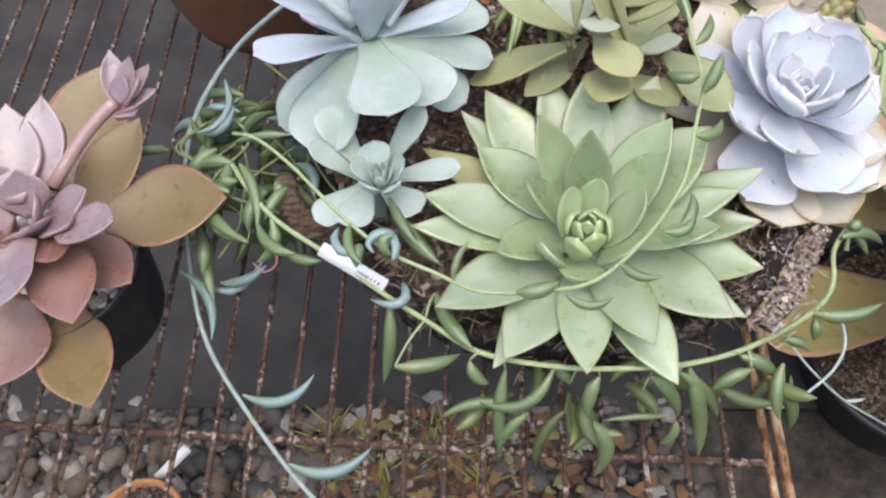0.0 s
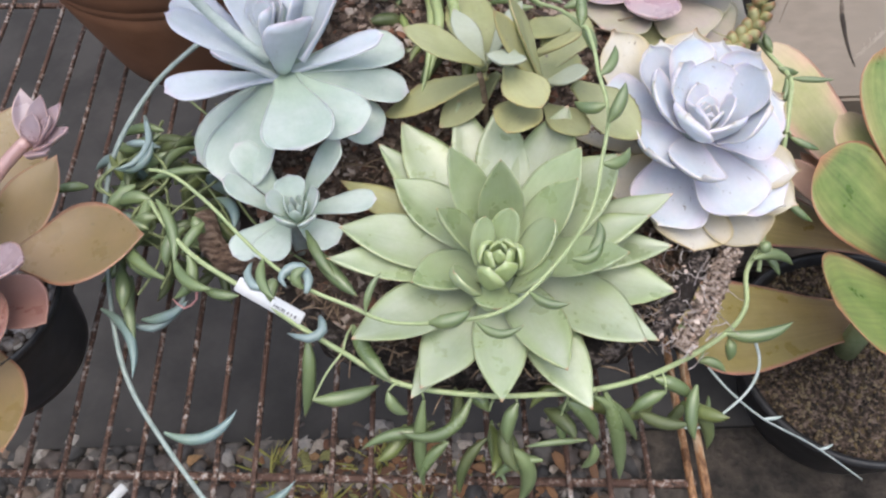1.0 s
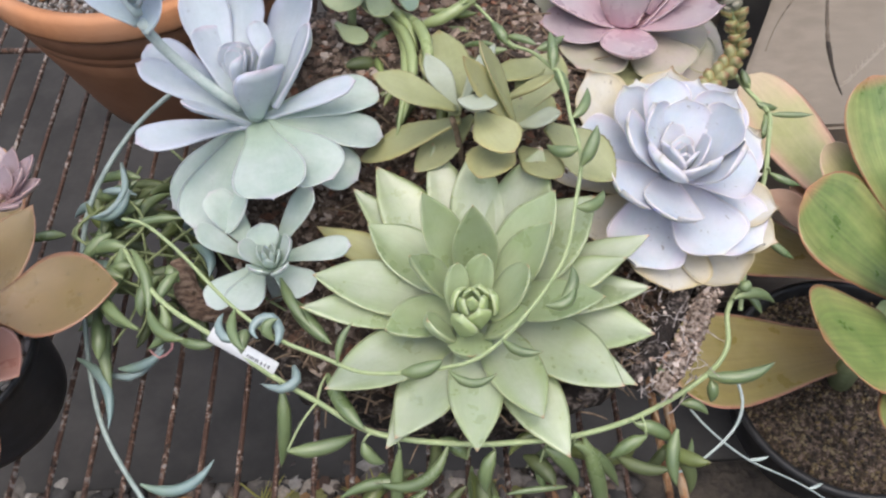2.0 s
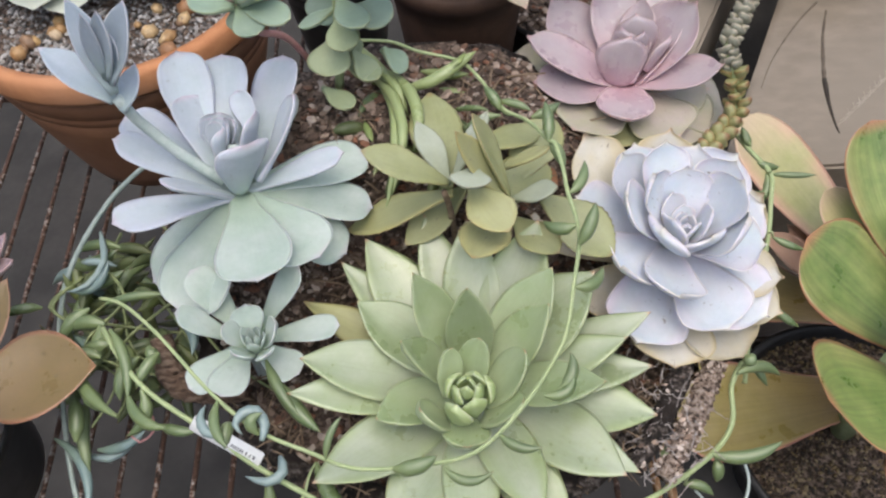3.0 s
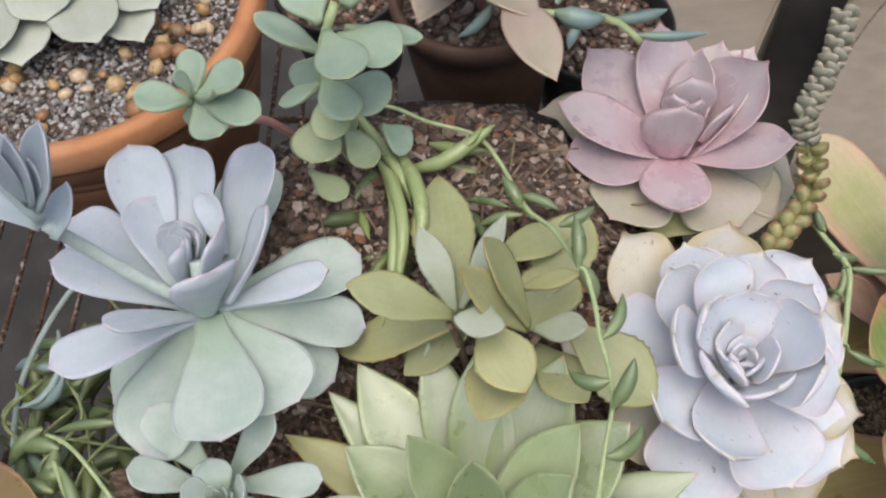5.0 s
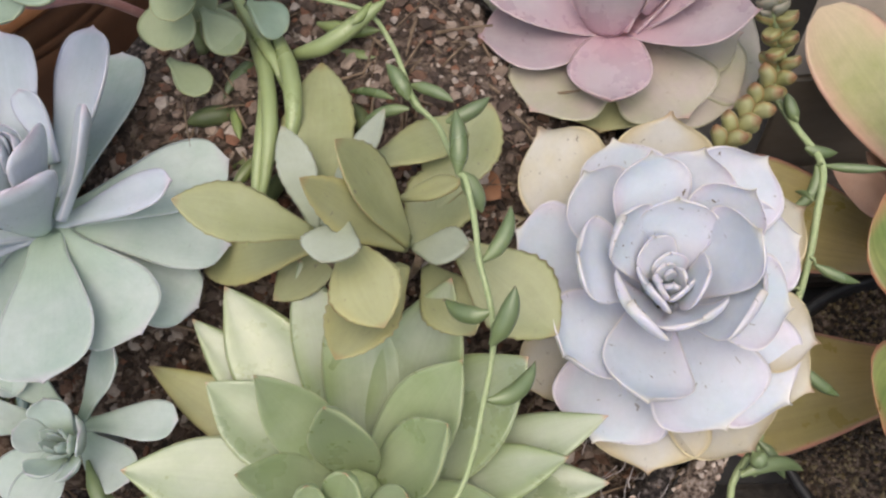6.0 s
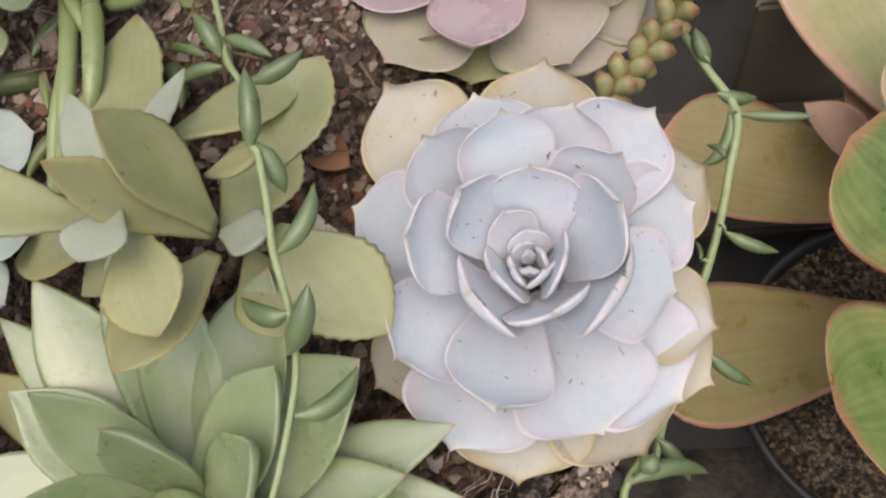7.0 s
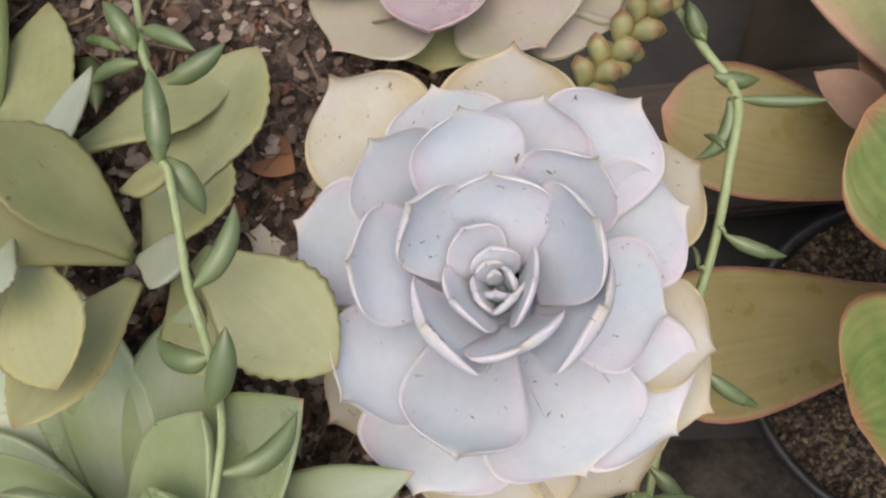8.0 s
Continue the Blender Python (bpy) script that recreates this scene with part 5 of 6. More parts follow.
BAN_TOP = [
    (-31, 184, 165, -22, 196, 165, 2.0, 0.10), (-52, 200, 148, -20, 190, 152, 3.4, 0.10), (-48, 186, 142, -12, 176, 140, 3.0, -0.12), (-88, 176, 140, -84, 140, 146, 3.2, 0.12),
]
BAN_LOOP = [
    (27, 62, 180, 38, 83, 182, 3.6, 0.25), (29, 45, 174, 12, 52, 170, 4.2, -0.35), (29, 33, 172, 39, 50, 186, 4.4, 0.12), (26, 17, 156, 44, 33, 150, 4.2, 0.35), (11, -40, 152, 18, -23, 158, 3.9, 0.40), (3, -43, 152, 19, -33, 156, 3.6, 0.55), (-21, -61, 150, -1, -70, 152, 3.1, 0.30), (-49, -74, 143, -25, -78, 146, 2.9, 0.45), (-74, -72, 141, -52, -68, 145, 4.9, 0.20), (-107, -66, 143, -98, -49, 155, 2.3, -0.20), (-140, -53, 148, -137, -45, 156, 3.6, -0.90), (-163, -33, 148, -154, -60, 150, 3.3, 0.30),
]
BAN_LEFT = [
    (-241, 31, 120, -227, -11, 110, 4.2, -0.20), (-218, -7, 115, -228, -28, 100, 4.6, -0.50), (-266, 59, 100, -285, 41, 90, 5.1, 0.20), (-257, 49, 100, -268, 11, 90, 5.7, -0.20), (-211, 16, 115, -223, -4, 110, 4.2, 0.15), (-290, 100, 90, -256, 104, 100, 5.3, 0.20), (-279, 85, 90, -249, 87, 100, 5.1, 0.20), (-268, 11, 90, -252, -1, 80, 4.9, -0.10), (-210, -22, 100, -188, -27, 100, 3.8, 0.15), (-252, 24, 100, -282, 28, 90, 5.4, 0.20),
]
BAN_LEFT2 = [
    (-231, -20, 110, -289, 73, 80, 4.9, -0.20), (-201, -31, 115, -228, -4, 110, 4.2, -0.30), (-271, -16, 70, -275, 12, 80, 5.7, 0.10), (-254, 47, 100, -284, 50, 90, 5.5, 0.20), (-248, 33, 100, -269, 30, 90, 5.3, 0.20), (-225, 17, 110, -235, -6, 100, 5.3, 0.30), (-218, 21, 115, -211, 12, 110, 4.6, 0.20), (-259, 1, 100, -243, -9, 95, 3.9, 0.10), (-212, 53, 120, -251, 51, 115, 3.3, 0.10), (-255, 105, 100, -291, 110, 90, 4.2, 0.20), (-308, 75, 80, -332, 67, 85, 4.1, 0.15),
]
BLUE_HANG = [
    (-295, -4, 50, -267, -53, 45, 3.4, -0.35), (-266, -13, 50, -234, -6, 60, 3.4, 0.25), (-244, -86, 36, -199, -74, 40, 3.6, 0.45), (-211, -128, 30, -161, -117, 30, 3.9, 0.40), (-281, 73, 100, -256, 88, 110, 3.1, 0.50),
]
BAN_FRONT = [
    (-120, -50, 100, -97, -86, 100, 5.3, 0.12), (-143, -5, 115, -116, -37, 110, 5.5, 0.08), (-146, -57, 100, -152, -89, 60, 4.8, -0.08), (-142, -91, 90, -105, -81, 85, 5.2, 0.15), (-147, 4, 120, -127, -29, 115, 3.9, 0.10), (-100, -88, 90, -89, -95, 75, 4.2, 0.30), (-53, -90, 85, -96, -104, 70, 4.3, -0.50), (-80, -91, 85, -83, -124, 30, 4.5, 0.08), (-69, -107, 60, -118, -110, 60, 4.3, 0.30), (-67, -107, 60, -85, -123, 40, 4.1, 0.20), (-27, -93, 80, -33, -110, 60, 5.0, 0.20),
]
BAN_FRONT2 = [
    (23, -88, 80, 35, -120, 20, 5.8, -0.08), (1, -93, 80, 20, -106, 50, 5.2, -0.20), (54, -79, 75, 78, -86, 60, 5.0, -0.15), (17, -91, 80, 45, -103, 40, 4.6, -0.15), (60, -85, 70, 39, -93, 60, 4.8, 0.10), (-32, -108, 50, -27, -129, 10, 6.2, -0.40), (14, -105, 50, -23, -108, 50, 2.4, 0.05), (-12, -113, 40, -41, -120, 30, 4.2, 0.30), (18, -108, 50, 11, -115, 30, 3.6, -0.30), (-43, -93, 70, -59, -84, 80, 4.9, 0.20), (-2, -96, 60, 1, -105, 50, 3.4, 0.10),
]
BAN_RIGHT = [
    (104, -43, 60, 146, -40, 66, 4.9, 0.25), (108, -45, 55, 108, -55, 45, 4.5, -0.20), (128, 0, 75, 158, 4, 60, 4.3, -0.30), (133, 9, 80, 139, 4, 78, 4.9, 0.10), (71, -49, 80, 82, -47, 80, 4.2, 0.10), (88, -57, 50, 105, -63, 45, 3.7, -0.30), (87, -93, 30, 96, -71, 30, 2.6, 0.10),
]
BAN_RIGHT2 = [
    (181, 141, 88, 210, 136, 90, 2.7, 0.05), (178, 141, 88, 165, 123, 80, 3.8, -0.45), (172, 163, 92, 167, 175, 100, 3.9, -0.10), (174, 150, 90, 190, 149, 85, 3.5, 0.15), (172, 94, 80, 192, 86, 75, 3.1, 0.10), (161, 49, 70, 179, 37, 60, 3.3, 0.10), (175, 124, 85, 169, 132, 80, 1.8, 0.20), (162, 84, 75, 161, 93, 75, 1.3, 0.20), (140, 18, 60, 152, 2, 50, 3.4, -0.10),
]

bronze = thing("bronze_echeveria", (-0.352, 0.0, 0.066), "bronze and mauve echeveria with cupped leaves in a black pot", "succulent")
leaves(bronze, BROWN + BROWN_HEART, focus=(-0.35, -0.005, 0.23), shape="ovate", bend=-0.05, cup=0.22, thick=0.004)
part("stem", tube_bm([(-0.355, -0.003, 0.05), (-0.358, -0.004, 0.08), (-0.357, -0.002, 0.104)], 0.007, 10, 0.8), M_STEM_PINK, bronze)
part("flower_stalk", tube_bm([mm(*p) for p in BROWN_STALK], 0.004, 8, 1.1), M_BROWN_PALE, bronze)
leaves(bronze, BROWN_HEAD, M_BROWN_PALE, shape="ovate", bend=-0.1, cup=0.4, thick=0.003, rows=12, focus=(-0.295, 0.06, 0.21))

for p in ((-0.3061, 0.0231, 0.1004), (-0.2854, 0.0262, 0.1043), (-0.2747, 0.0111, 0.1038), (-0.3182, -0.0797, 0.0831)):
    part("water_drop", lathe_bm([(0.0014, -0.0002), (0.0013, 0.0004), (0.0009, 0.0008), (0.0001, 0.001)], p, 12), M_WATER, bronze, "clear water drop")

pale = thing("pale_echeveria", (-0.318, 0.404, 0.143), "pale jade echeveria with broad leaves in a terracotta pot", "succulent")
leaves(pale, PALE, M_PALE, shape="spoon", bend=0.03, cup=0.15, thick=0.004)
rnd = random.Random(41)
for _ in range(46):
    a, r = rnd.uniform(-2.3, 0.9), rnd.uniform(0.045, 0.098)
    x, y = T_AT[0] + r * math.cos(a), T_AT[1] + r * math.sin(a)
    s = rnd.uniform(0.0038, 0.0078)
    peb = rocks_mesh("pebble", [(x, y, 0.1455 + s * 0.5, s)], M_PEBBLE, None, 0.75, seed=rnd.randrange(9999), rough=0.12)
    tagged(peb, "small rounded tan pebble lying on pale grit", "pebble", "pebbles in the terracotta pot")

teal = thing("teal_graptopetalum", (-0.09, 0.19, 0.14), "teal green rounded succulent with two trailing heads", "succulent")
part("stem", tube_bm([mm(*p) for p in TEAL_STEM], 0.003, 8, 0.8), M_STEM, teal)
part("stem", tube_bm([mm(*p) for p in TEAL_STEM2], 0.0022, 8, 0.9), M_STEM_PINK, teal)
leaves(teal, TEAL_HEAD, M_TEAL, focus=(-0.147, 0.155, 0.30), shape="round", bend=-0.05, cup=0.22, thick=0.004, rows=12)
TEAL_MAIN = [(*r[:6], r[6] * 1.2) for r in TEAL_MAIN + TEAL_MORE]
leaves(teal, TEAL_MAIN[:7] + TEAL_MAIN[11:], M_TEAL, shape="round", bend=-0.05, cup=0.2, thick=0.004, rows=12)
leaves(teal, TEAL_MAIN[7:11] + TEAL_LAST, M_TEAL_LOW, shape="round", bend=-0.05, cup=0.2, thick=0.004, rows=12)

kal = thing("toothed_kalanchoe", (-0.035, 0.078, 0.11), "olive kalanchoe with toothed felted leaves", "succulent")
part("stem", tube_bm([(-0.035, 0.078, 0.10), (-0.038, 0.078, 0.15), (-0.041, 0.077, 0.170)], 0.0022, 8, 0.8), M_TWIG, kal)
part("stem", tube_bm([(-0.02, 0.078, 0.11), (-0.005, 0.076, 0.14), (0.0, 0.0755, 0.155)], 0.0022, 8, 0.8), M_TWIG, kal)
leaves(kal, [(*r[:6], r[6] * 1.24, *r[7:]) for r in KAL_A + KAL_B], shape="toothed", bend=0.02, cup=0.15, thick=0.003, teeth=0.09, rows=26)

paddle = thing("paddle_plant", (0.335, 0.10, -0.22), "paddle plant with red-edged green leaves in a black pot", "succulent")
leaves(paddle, PADDLE, shape="disc", bend=-0.08, cup=0.12, thick=0.005)
leaves(paddle, PADDLE_LOW, shape="paddle", bend=-0.08, cup=0.12, thick=0.005)
leaves(paddle, PEACH, M_PEACH, shape="ovate", bend=0.1, cup=0.5, thick=0.002, wave=0.06)
part("stem", tube_bm([(0.335, 0.10, -0.27), (0.335, 0.10, -0.17), (0.335, 0.10, -0.13)], 0.012, 10), M_STEM, paddle)


for bx, by, bz, tx, ty, tz, w in RUSTLEAF:
    tagged(leaf(None, M_RUST_LEAF, mm(bx, by, bz), mm(tx, ty, tz), w * 0.001, "ovate", bend=0.12, cup=0.4, thick=0.001, wave=0.05, name="fallen_leaf"), "curled rust-brown fallen leaf on the planter soil", "fallen leaf")

# ---- trailing strings ----
def banana(parent, a, b, r, curve, material, name="leaf", seed=0):
    """A crescent leaf: round in section, widest in the middle, pointed at the end."""
    a, b = Vector(a), Vector(b)
    d = b - a
    view = Vector((0.1, -0.5, 0.85)).normalized()
    side = d.cross(view).normalized()
    m = (a + b) / 2 + side * curve * d.length + view * d.length * 0.06
    bm = bmesh.new()
    uvl = bm.loops.layers.uv.new("UVMap")
    n, sides = 12, 8
    prev, co = None, {}
    for i in range(n + 1):
        s = i / n
        p = a * (1 - s) ** 2 + m * 2 * s * (1 - s) + b * s * s
        t = ((m - a) * (1 - s) + (b - m) * s).normalized()
        e1 = t.cross(view)
        e1 = e1.normalized() if e1.length > 1e-4 else t.orthogonal().normalized()
        e2 = e1.cross(t)
        w = r * min(1.0, 0.25 + 2.8 * s) * (1 - max(0, (s - 0.5) / 0.5) ** 2.1)
        ring = []
        for k in range(sides):
            an = 2 * math.pi * k / sides
            v = bm.verts.new(p + (e1 * math.cos(an) + e2 * math.sin(an) * 0.85) * max(w, 0.00012))
            co[v] = (k / sides * 0.6 + 0.2, s)
            ring.append(v)
        if prev:
            for k in range(sides):
                bm.faces.new([prev[k], prev[(k + 1) % sides], ring[(k + 1) % sides], ring[k]])
        prev = ring
    for fc in bm.faces:
        for lp in fc.loops:
            lp[uvl].uv = co[lp.vert]
    return part(name, bm, material, parent)


def bananas(parent, rows_, material, slim=1.0):
    for x0, y0, z0, x1, y1, z1, r, c in rows_:
        banana(parent, mm(x0, y0, z0), mm(x1, y1, z1), r * 0.001 * slim, c, material)


strings = thing("string_succulent", (-0.05, -0.07, 0.085), "trailing string of bananas with crescent green leaves", "trailing plant")
for pts_, r in ((TOPVINE[:-1] + LOOP, 0.0012), (FRONT, 0.0017), (RIGHT, 0.0018)):
    part("stem", tube_bm([mm(*p) for p in pts_], r, 8, 0.9, 0.04), M_STEM, strings)
for pts_, r in ((WISP, 0.0011), (WISP2, 0.0008)):
    part("aerial_root", tube_bm([mm(*p) for p in pts_], r, 6, 0.7, 0.05), M_STEM_BLUE, strings)
bananas(strings, BAN_TOP, M_BANANA_LONG, 1.05)
for rows_ in (BAN_MID, BAN_LOOP, BAN_LEFT, BAN_LEFT2, BAN_FRONT, BAN_FRONT2, BAN_RIGHT, BAN_RIGHT2):
    bananas(strings, rows_, M_BANANA, 0.84)
# leaves curled round in rings and hooks
CURLS = [
    (3.0, "blue", [(-138, -57, 150), (-137, -49, 150), (-142, -41, 150), (-149, -42, 150), (-152, -48, 150), (-148, -53, 150)]),
    (2.6, "blue", [(-160, -52, 148), (-167, -50, 148), (-171, -42, 148), (-169, -35, 148)]),
    (3.0, "blue", [(-137, -50, 112), (-135, -59, 112), (-143, -64, 112), (-155, -60, 112)]),
    (3.6, "green", [(-158, -42, 140), (-159, -49, 142), (-159, -56, 140)]),
    (2.4, "blue", [(-268, 115, 105), (-261, 90, 105), (-269, 73, 105), (-281, 69, 105)]),
    (2.6, "blue", [(-278, 95, 100), (-266, 93, 102), (-254, 90, 100)]),
    (2.8, "blue", [(-275, -14, 45), (-260, -17, 45), (-246, -9, 48), (-238, 8, 52)]),
    (4.4, "green", [(-275, 14, 60), (-274, -7, 58), (-267, -28, 52)]),
    (3.6, "long", [(-84, 196, 150), (-70, 165, 160), (-64, 135, 164), (-66, 114, 158), (-72, 95, 148)]),
    (4.2, "long", [(-74, 199, 150), (-59, 167, 162), (-54, 139, 164), (-58, 122, 156)]),
    (3.2, "long", [(-80, 191, 148), (-70, 157, 158), (-69, 124, 160), (-72, 103, 152), (-77, 87, 142)]),
    (4.2, "long", [(-64, 181, 150), (-45, 179, 158), (-27, 189, 162), (-15, 197, 165)]),
    (3.4, "long", [(-95, 222, 155), (-78, 191, 160), (-66, 170, 160), (-61, 155, 152)]),
]
TONES = {"blue": M_BANANA_BLUE, "green": M_BANANA, "long": M_BANANA_LONG}


def hook(parent, pts_, r, material):
    """A crescent leaf along points of its own: slim at the stem, pointed at the end."""
    bm = tube_bm([mm(*p) for p in pts_], r, 8)
    rings = [list(bm.verts)[k:k + 8] for k in range(0, len(bm.verts), 8)]
    for k, ring in enumerate(rings):
        u = k / (len(rings) - 1)
        w = min(1.0, 0.4 + 2.4 * u) * max(0.04, 1 - max(0.0, (u - 0.45) / 0.55) ** 2)
        c = sum((v.co for v in ring), Vector()) / 8
        for v in ring:
            v.co = c + (v.co - c) * w
    return part("leaf", bm, material, parent)


for r, tone, pts_ in CURLS:
    hook(strings, pts_, r * 0.001, TONES[tone])
part("tendril", tube_bm([mm(*p) for p in ((-223, -7, 80), (-221, -17, 80), (-228, -23, 80), (-236, -16, 80))], 0.0009, 6, 0.6, 0.1), M_STEM_PINK, strings, "dry reddish tendril")
for a_, b_ in (((137, -76, 0), (152, -73, -4)), ((190, -79, -54), (203, -74, -58))):
    banana(strings, mm(*a_), mm(*b_), 0.0012, 0.1, M_STEM_BLUE)
# thin stalks from the drooping leaves up to the front stem
front_pts = [mm(*p) for p in FRONT]
right_pts = [mm(*p) for p in RIGHT]


def tie(a, pts_):
    best = min((p.lerp(q, u) for p, q in zip(pts_, pts_[1:]) for u in (0, 0.25, 0.5, 0.75)), key=lambda c: (c - a).length)
    if 0.003 < (best - a).length < 0.032:
        part("stalk", tube_bm([a, a.lerp(best, 0.5) + Z * 0.004, best], 0.0007, 6, 1.1), M_STEM, strings)


for rows_, pts_ in ((BAN_FRONT, front_pts), (BAN_FRONT2, front_pts), (BAN_RIGHT, front_pts), (BAN_RIGHT2, right_pts)):
    for r_ in rows_:
        tie(mm(*r_[:3]), pts_)
# the tangle beneath
rnd = random.Random(77)
for k in range(88):
    if k < 50:
        u, v = rnd.random(), rnd.random()
        a = Vector((-0.292 + 0.085 * u, 0.030 + 0.10 * v, 0.045 + 0.05 * rnd.random()))
        d = Vector((rnd.uniform(-0.75, 0.35), rnd.uniform(-0.75, 0.35), rnd.uniform(-0.25, 0.35)))
    elif k < 68:
        a = Vector((rnd.uniform(-0.10, 0.085), rnd.uniform(-0.10, -0.075), rnd.uniform(0.03, 0.075)))
        d = Vector((rnd.uniform(-0.7, 0.5), rnd.uniform(-1, 0.3), rnd.uniform(-0.5, 0.2)))
    else:
        a = Vector((rnd.uniform(-0.10, -0.03), rnd.uniform(0.12, 0.22), rnd.uniform(0.13, 0.15)))
        d = Vector((rnd.uniform(-0.7, 0.5), rnd.uniform(-1, 0.3), rnd.uniform(-0.2, 0.2)))
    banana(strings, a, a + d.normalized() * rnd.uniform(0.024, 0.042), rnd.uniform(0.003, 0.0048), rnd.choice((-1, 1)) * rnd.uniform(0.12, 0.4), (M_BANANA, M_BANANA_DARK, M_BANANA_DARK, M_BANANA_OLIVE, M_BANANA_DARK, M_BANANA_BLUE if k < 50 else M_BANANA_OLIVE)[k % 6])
for k in range(12):
    p0 = Vector((rnd.uniform(-0.29, -0.2), rnd.uniform(0.07, 0.14), rnd.uniform(0.07, 0.10)))
    p1 = p0 + Vector((rnd.uniform(-0.03, 0.03), rnd.uniform(-0.04, -0.02), rnd.uniform(-0.005, 0.008)))
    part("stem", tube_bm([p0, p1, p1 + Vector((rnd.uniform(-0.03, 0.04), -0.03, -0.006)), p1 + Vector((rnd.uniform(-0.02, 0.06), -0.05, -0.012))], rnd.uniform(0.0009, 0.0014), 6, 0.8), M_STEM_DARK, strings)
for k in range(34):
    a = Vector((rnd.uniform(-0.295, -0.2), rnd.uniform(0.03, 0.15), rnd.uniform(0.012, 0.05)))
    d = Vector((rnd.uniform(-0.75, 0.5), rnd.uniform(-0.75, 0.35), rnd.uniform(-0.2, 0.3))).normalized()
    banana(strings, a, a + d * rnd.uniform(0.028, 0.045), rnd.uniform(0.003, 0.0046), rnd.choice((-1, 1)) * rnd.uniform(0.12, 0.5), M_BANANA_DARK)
hanging = thing("string_succulent", (-0.29, 0.07, 0.08), "hanging blue-grey string stem with thin crescent leaves", "trailing plant")
part("stem", tube_bm([mm(*p) for p in HANG], 0.0018, 8, 0.8, 0.04), M_STEM_GREY, hanging)
bananas(hanging, BLUE_HANG, M_BANANA_BLUE)

# ---- plants and pots behind ----
DP_AT = (-0.022, 0.318, 0.003)
# this pot stands in shade, which its dark colour carries
dark_pot = pot("shaded_pot", DP_AT, 0.056, 0.15, M_SHADE_TERRA, "terracotta pot behind the bark planter, darkened by painted shade", 0.006, 0.016, 0.66, 0.004)
pot_fill(dark_pot, DP_AT, 0.05, 0.132, M_SOIL, M_CHIPS, 200, 0.003, 24)
bronze_b = thing("bronze_graptoveria", (-0.018, 0.318, 0.136), "bronze pink broad-leaved succulent hanging over its pot", "succulent")
part("stem", tube_bm([(-0.018, 0.318, 0.13), (-0.012, 0.30, 0.17), (0.0, 0.285, 0.195)], 0.006, 8, 0.8), M_STEM_PINK, bronze_b)
leaves(bronze_b, BRONZE_B, M_BEIGE, shape="ovate", bend=0.06, cup=0.2, thick=0.004)
vine_b = thing("string_succulent", (0.0, 0.262, 0.18), "short blue-green string stem hanging over the pots", "trailing plant")
part("stem", tube_bm([mm(*p) for p in VINE_B], 0.0024, 8, 0.9, 0.04), M_STEM, vine_b)
bananas(vine_b, BAN_B, M_BANANA_BLUE)
for at, r, h in (((0.062, 0.345, 0.003), 0.052, 0.085), ((-0.125, 0.40, 0.003), 0.05, 0.09)):
    bp = pot("black_pot", at, r, h, M_BLACK, "black plastic nursery pot standing behind the bark planter", 0.002, 0.008, 0.74, 0.002)
    pot_fill(bp, at, r - 0.004, h - 0.014, M_SOIL, M_CHIPS, 260, 0.0028, 25)

# stacked-leaf crassula
column = thing("stacked_crassula", mm(*COLUMN[-1]), "crassula stem with tightly stacked grey-green leaves", "succulent")
part("stem", tube_bm([mm(*p) for p in COLUMN], 0.0022, 6), M_STEM, column)
cpts = [mm(*p) for p in COLUMN]
rnd = random.Random(61)
k = 0
for seg, (a, b) in enumerate(zip(cpts, cpts[1:])):
    d = b - a
    low = seg >= 4
    n = max(2, int(d.length / (0.0044 if low else 0.0038)))
    t = d.normalized()
    for i in range(n):
        c = a + d * (i / n)
        e1 = Matrix.Rotation(k * 1.5708 + rnd.uniform(-0.25, 0.25), 3, t) @ t.orthogonal().normalized()
        for sgn in (-1, 1):
            if low:
                leaf(column, M_CRASSULA_OLD, c, c + e1 * sgn * rnd.uniform(0.0085, 0.0115) - t * rnd.uniform(-0.001, 0.003), 0.0085, "fat", -t, bend=0.05, cup=0.25, thick=0.0055, rows=8, cols=6)
            else:
                leaf(column, M_CRASSULA, c, c + e1 * sgn * rnd.uniform(0.0064, 0.0076) - t * rnd.uniform(0.0005, 0.0018), 0.0130, "fat", -t, bend=0.08, cup=0.25, thick=0.0042, rows=6, cols=6)
        k += 1

# polished steel pots on the block
for at, r in (((0.363, 0.695, -0.18), 0.068), ((0.476, 0.682, -0.18), 0.05)):
    ob = thing("steel_bowl", at, "polished round steel bowl standing on a wooden block", "bowl", "steel bowls")
    prof = [(0, 0.002), (r * 0.35, 0.0)] + [(r * math.sin(a), r * 1.02 - r * math.cos(a)) for a in (0.45, 0.65, 0.85, 1.05, 1.25, 1.45, 1.57)] + [(r, r * 1.15), (r - 0.002, r * 1.15), (r - 0.002, r), (r * 0.7, r * 0.4), (0, r * 0.25)]
    part("body", lathe_bm(prof, at, 48), M_CHROME, ob)


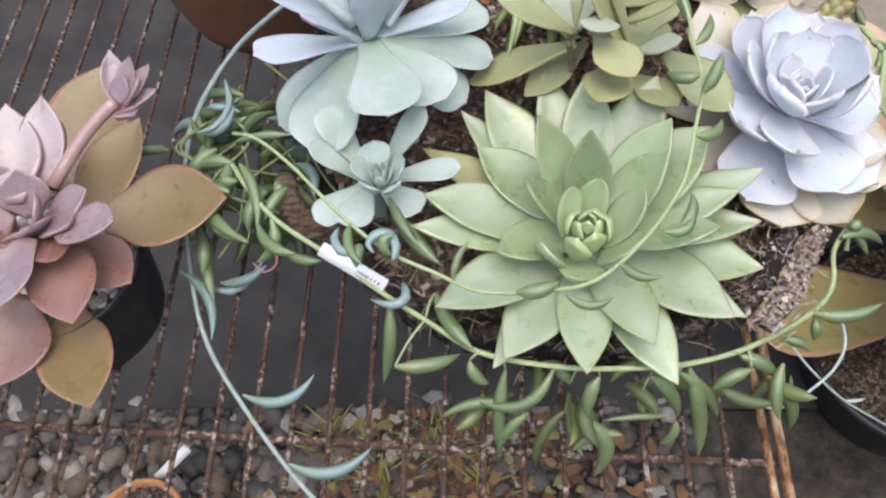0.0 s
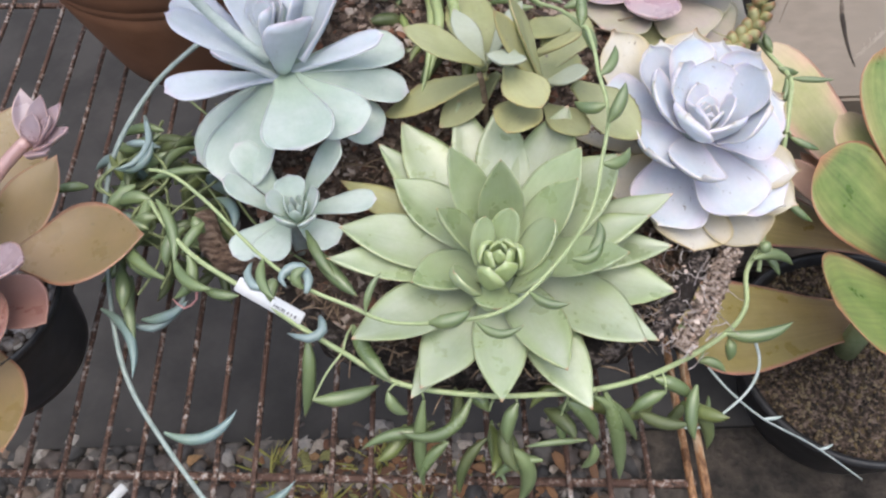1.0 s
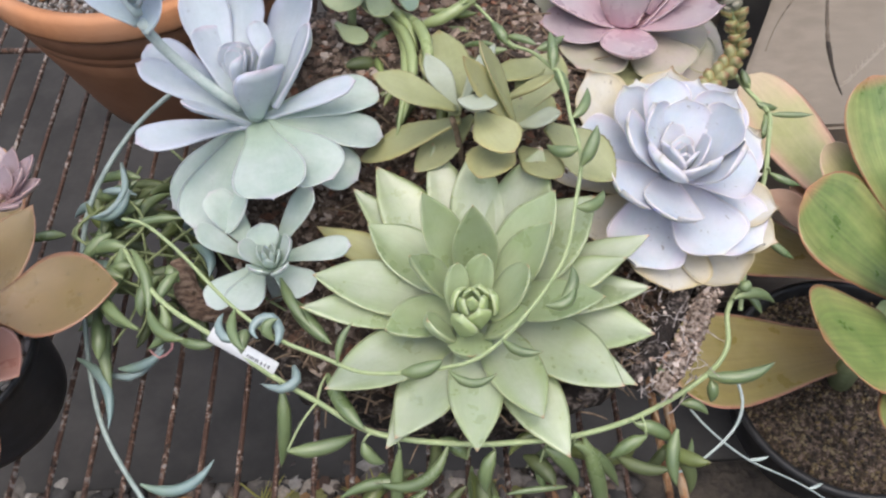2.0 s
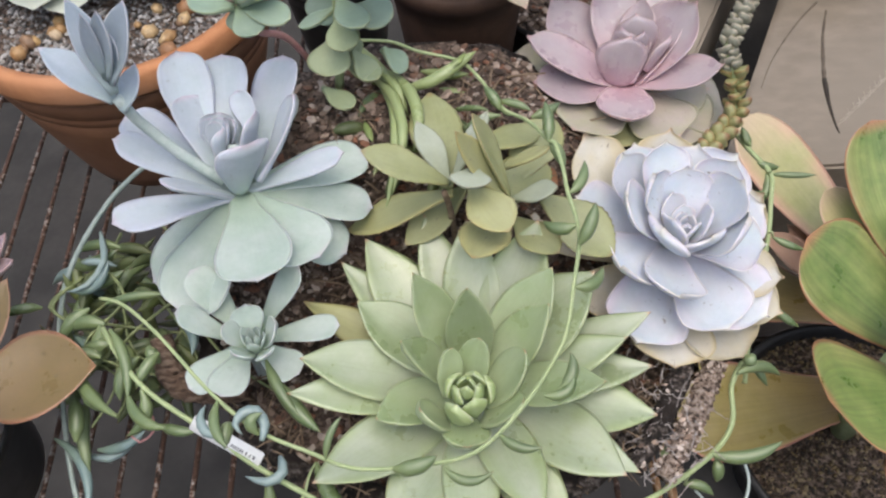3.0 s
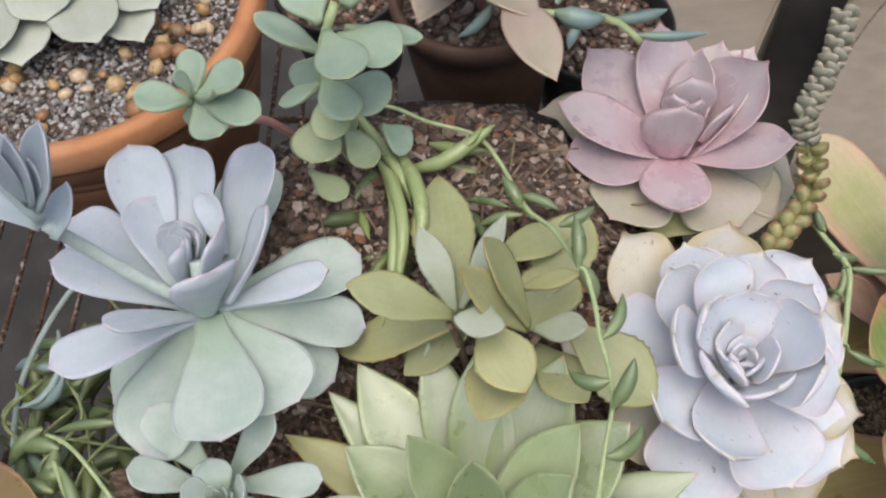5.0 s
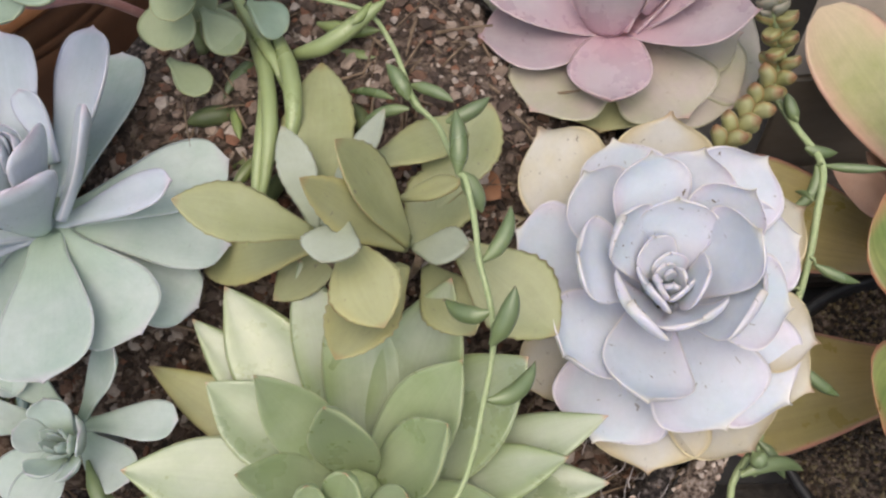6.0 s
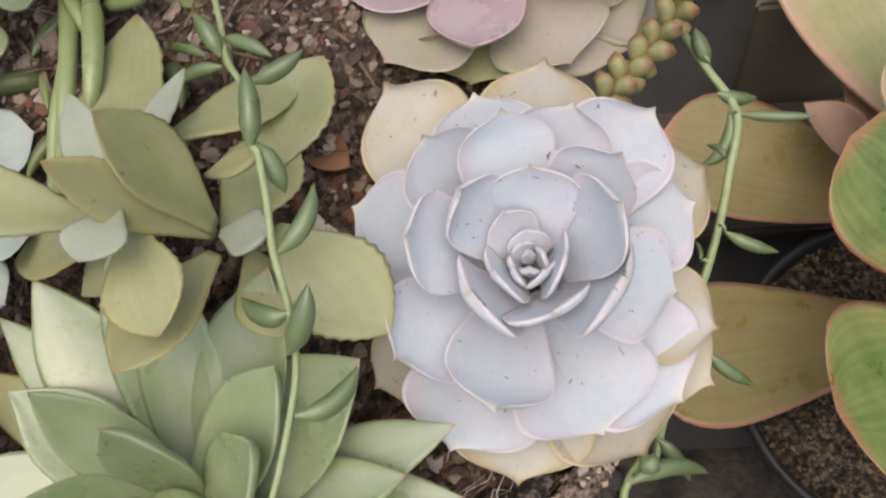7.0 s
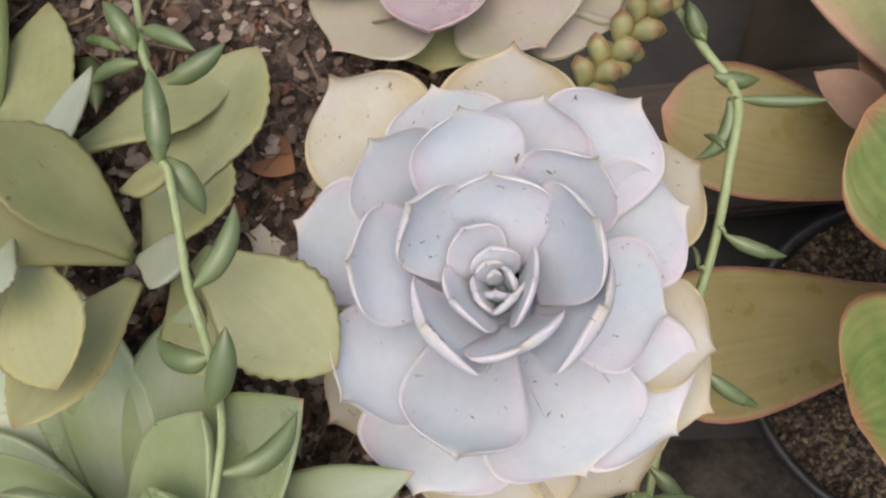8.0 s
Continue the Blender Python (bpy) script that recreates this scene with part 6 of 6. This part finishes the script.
# ---- name tags ----
def tag_label(name, a, b, width, label, bars=True):
    """A thin plastic stick label between two ends, with bars of grey writing."""
    a, b = Vector(a), Vector(b)
    d = (b - a).normalized()
    side = d.cross(Vector((0.15, -0.55, 0.8))).normalized()
    up = side.cross(d).normalized()
    ob = thing(name, (a + b) / 2, label, "plant label")
    length = (b - a).length
    m = Matrix((d, side, up)).transposed().to_4x4()
    m.translation = (a + b) / 2
    bm = box_bm((-length / 2, -width / 2, -0.0006), (length / 2, width / 2, 0.0006), 0.0005)
    bmesh.ops.transform(bm, matrix=m, verts=bm.verts)
    part("stick", bm, M_TAG, ob)
    if bars:
        bm = bmesh.new()
        x = length * 0.08
        rnd = random.Random(9)
        while x < length * 0.42:
            w = rnd.uniform(0.0004, 0.0011)
            bb = box_bm((x, -width * 0.04, 0.0006), (x + w, width * 0.16, 0.0008), 0)
            me = bpy.data.meshes.new("tmp")
            bb.to_mesh(me)
            bb.free()
            bm.from_mesh(me)
            bpy.data.meshes.remove(me)
            x += w + rnd.choice((0.0005, 0.0007, 0.0016))
        bmesh.ops.transform(bm, matrix=m, verts=bm.verts)
        part("writing", bm, M_INK, ob, "small grey writing")
    return ob


tag_label("plant_tag", mm(*TAG[0]) - (mm(*TAG[1]) - mm(*TAG[0])) * 0.15, mm(*TAG[1]), 0.0086, "white plastic plant tag with small grey writing")
tag_label("plant_tag", (-0.432, -0.036, -0.312), (-0.398, -0.011, -0.29), 0.010, "blank white plastic tag stuck beside a small pot", False)

# ---- under the rack ----
red_pot = pot("terracotta_pot", (-0.437, -0.085, GROUND_Z), 0.046, 0.062, M_TERRA, "small orange terracotta pot on the gravel below", 0.005, 0.012, 0.7, 0.003)
pot_fill(red_pot, (-0.437, -0.085, GROUND_Z), 0.041, 0.05, M_SOIL, M_GRAVEL, 160, 0.003, 26)
rnd = random.Random(71)
for cx, cy in ((-0.149, 0.02), (-0.262, 0.015), (-0.10, -0.04), (-0.205, -0.03)):
    tuft = thing("moss_tuft", (cx, cy, GROUND_Z), "yellow-green feathery tuft of moss on the gravel", "small plant", "tufts under the rack")
    for k in range(40):
        a = rnd.uniform(0, 6.283)
        b0 = Vector((cx + 0.012 * math.cos(a * 3), cy + 0.012 * math.sin(a * 3), GROUND_Z + 0.002))
        leaf(tuft, M_YELLOW_TUFT, b0, b0 + Vector((math.cos(a) * rnd.uniform(0.012, 0.045), math.sin(a) * rnd.uniform(0.012, 0.045), rnd.uniform(0.012, 0.035))), rnd.uniform(0.0012, 0.003), "lance", bend=0.08, cup=0.3, thick=0.0005, rows=6, cols=2)
for k in range(34):
    x, y = rnd.uniform(-0.26, 0.10), rnd.uniform(-0.13, 0.03)
    a = rnd.uniform(0, 6.283)
    dl = leaf(None, M_DEAD, (x, y, GROUND_Z + 0.012), (x + 0.028 * math.cos(a), y + 0.028 * math.sin(a), GROUND_Z + 0.016), rnd.uniform(0.008, 0.015), "ovate", bend=0.14, cup=rnd.uniform(0.1, 0.5), thick=0.0008, name="fallen_leaf", rows=8, cols=4)
    tagged(dl, "curled brown fallen leaf on the gravel", "fallen leaf", "fallen leaves under the rack")
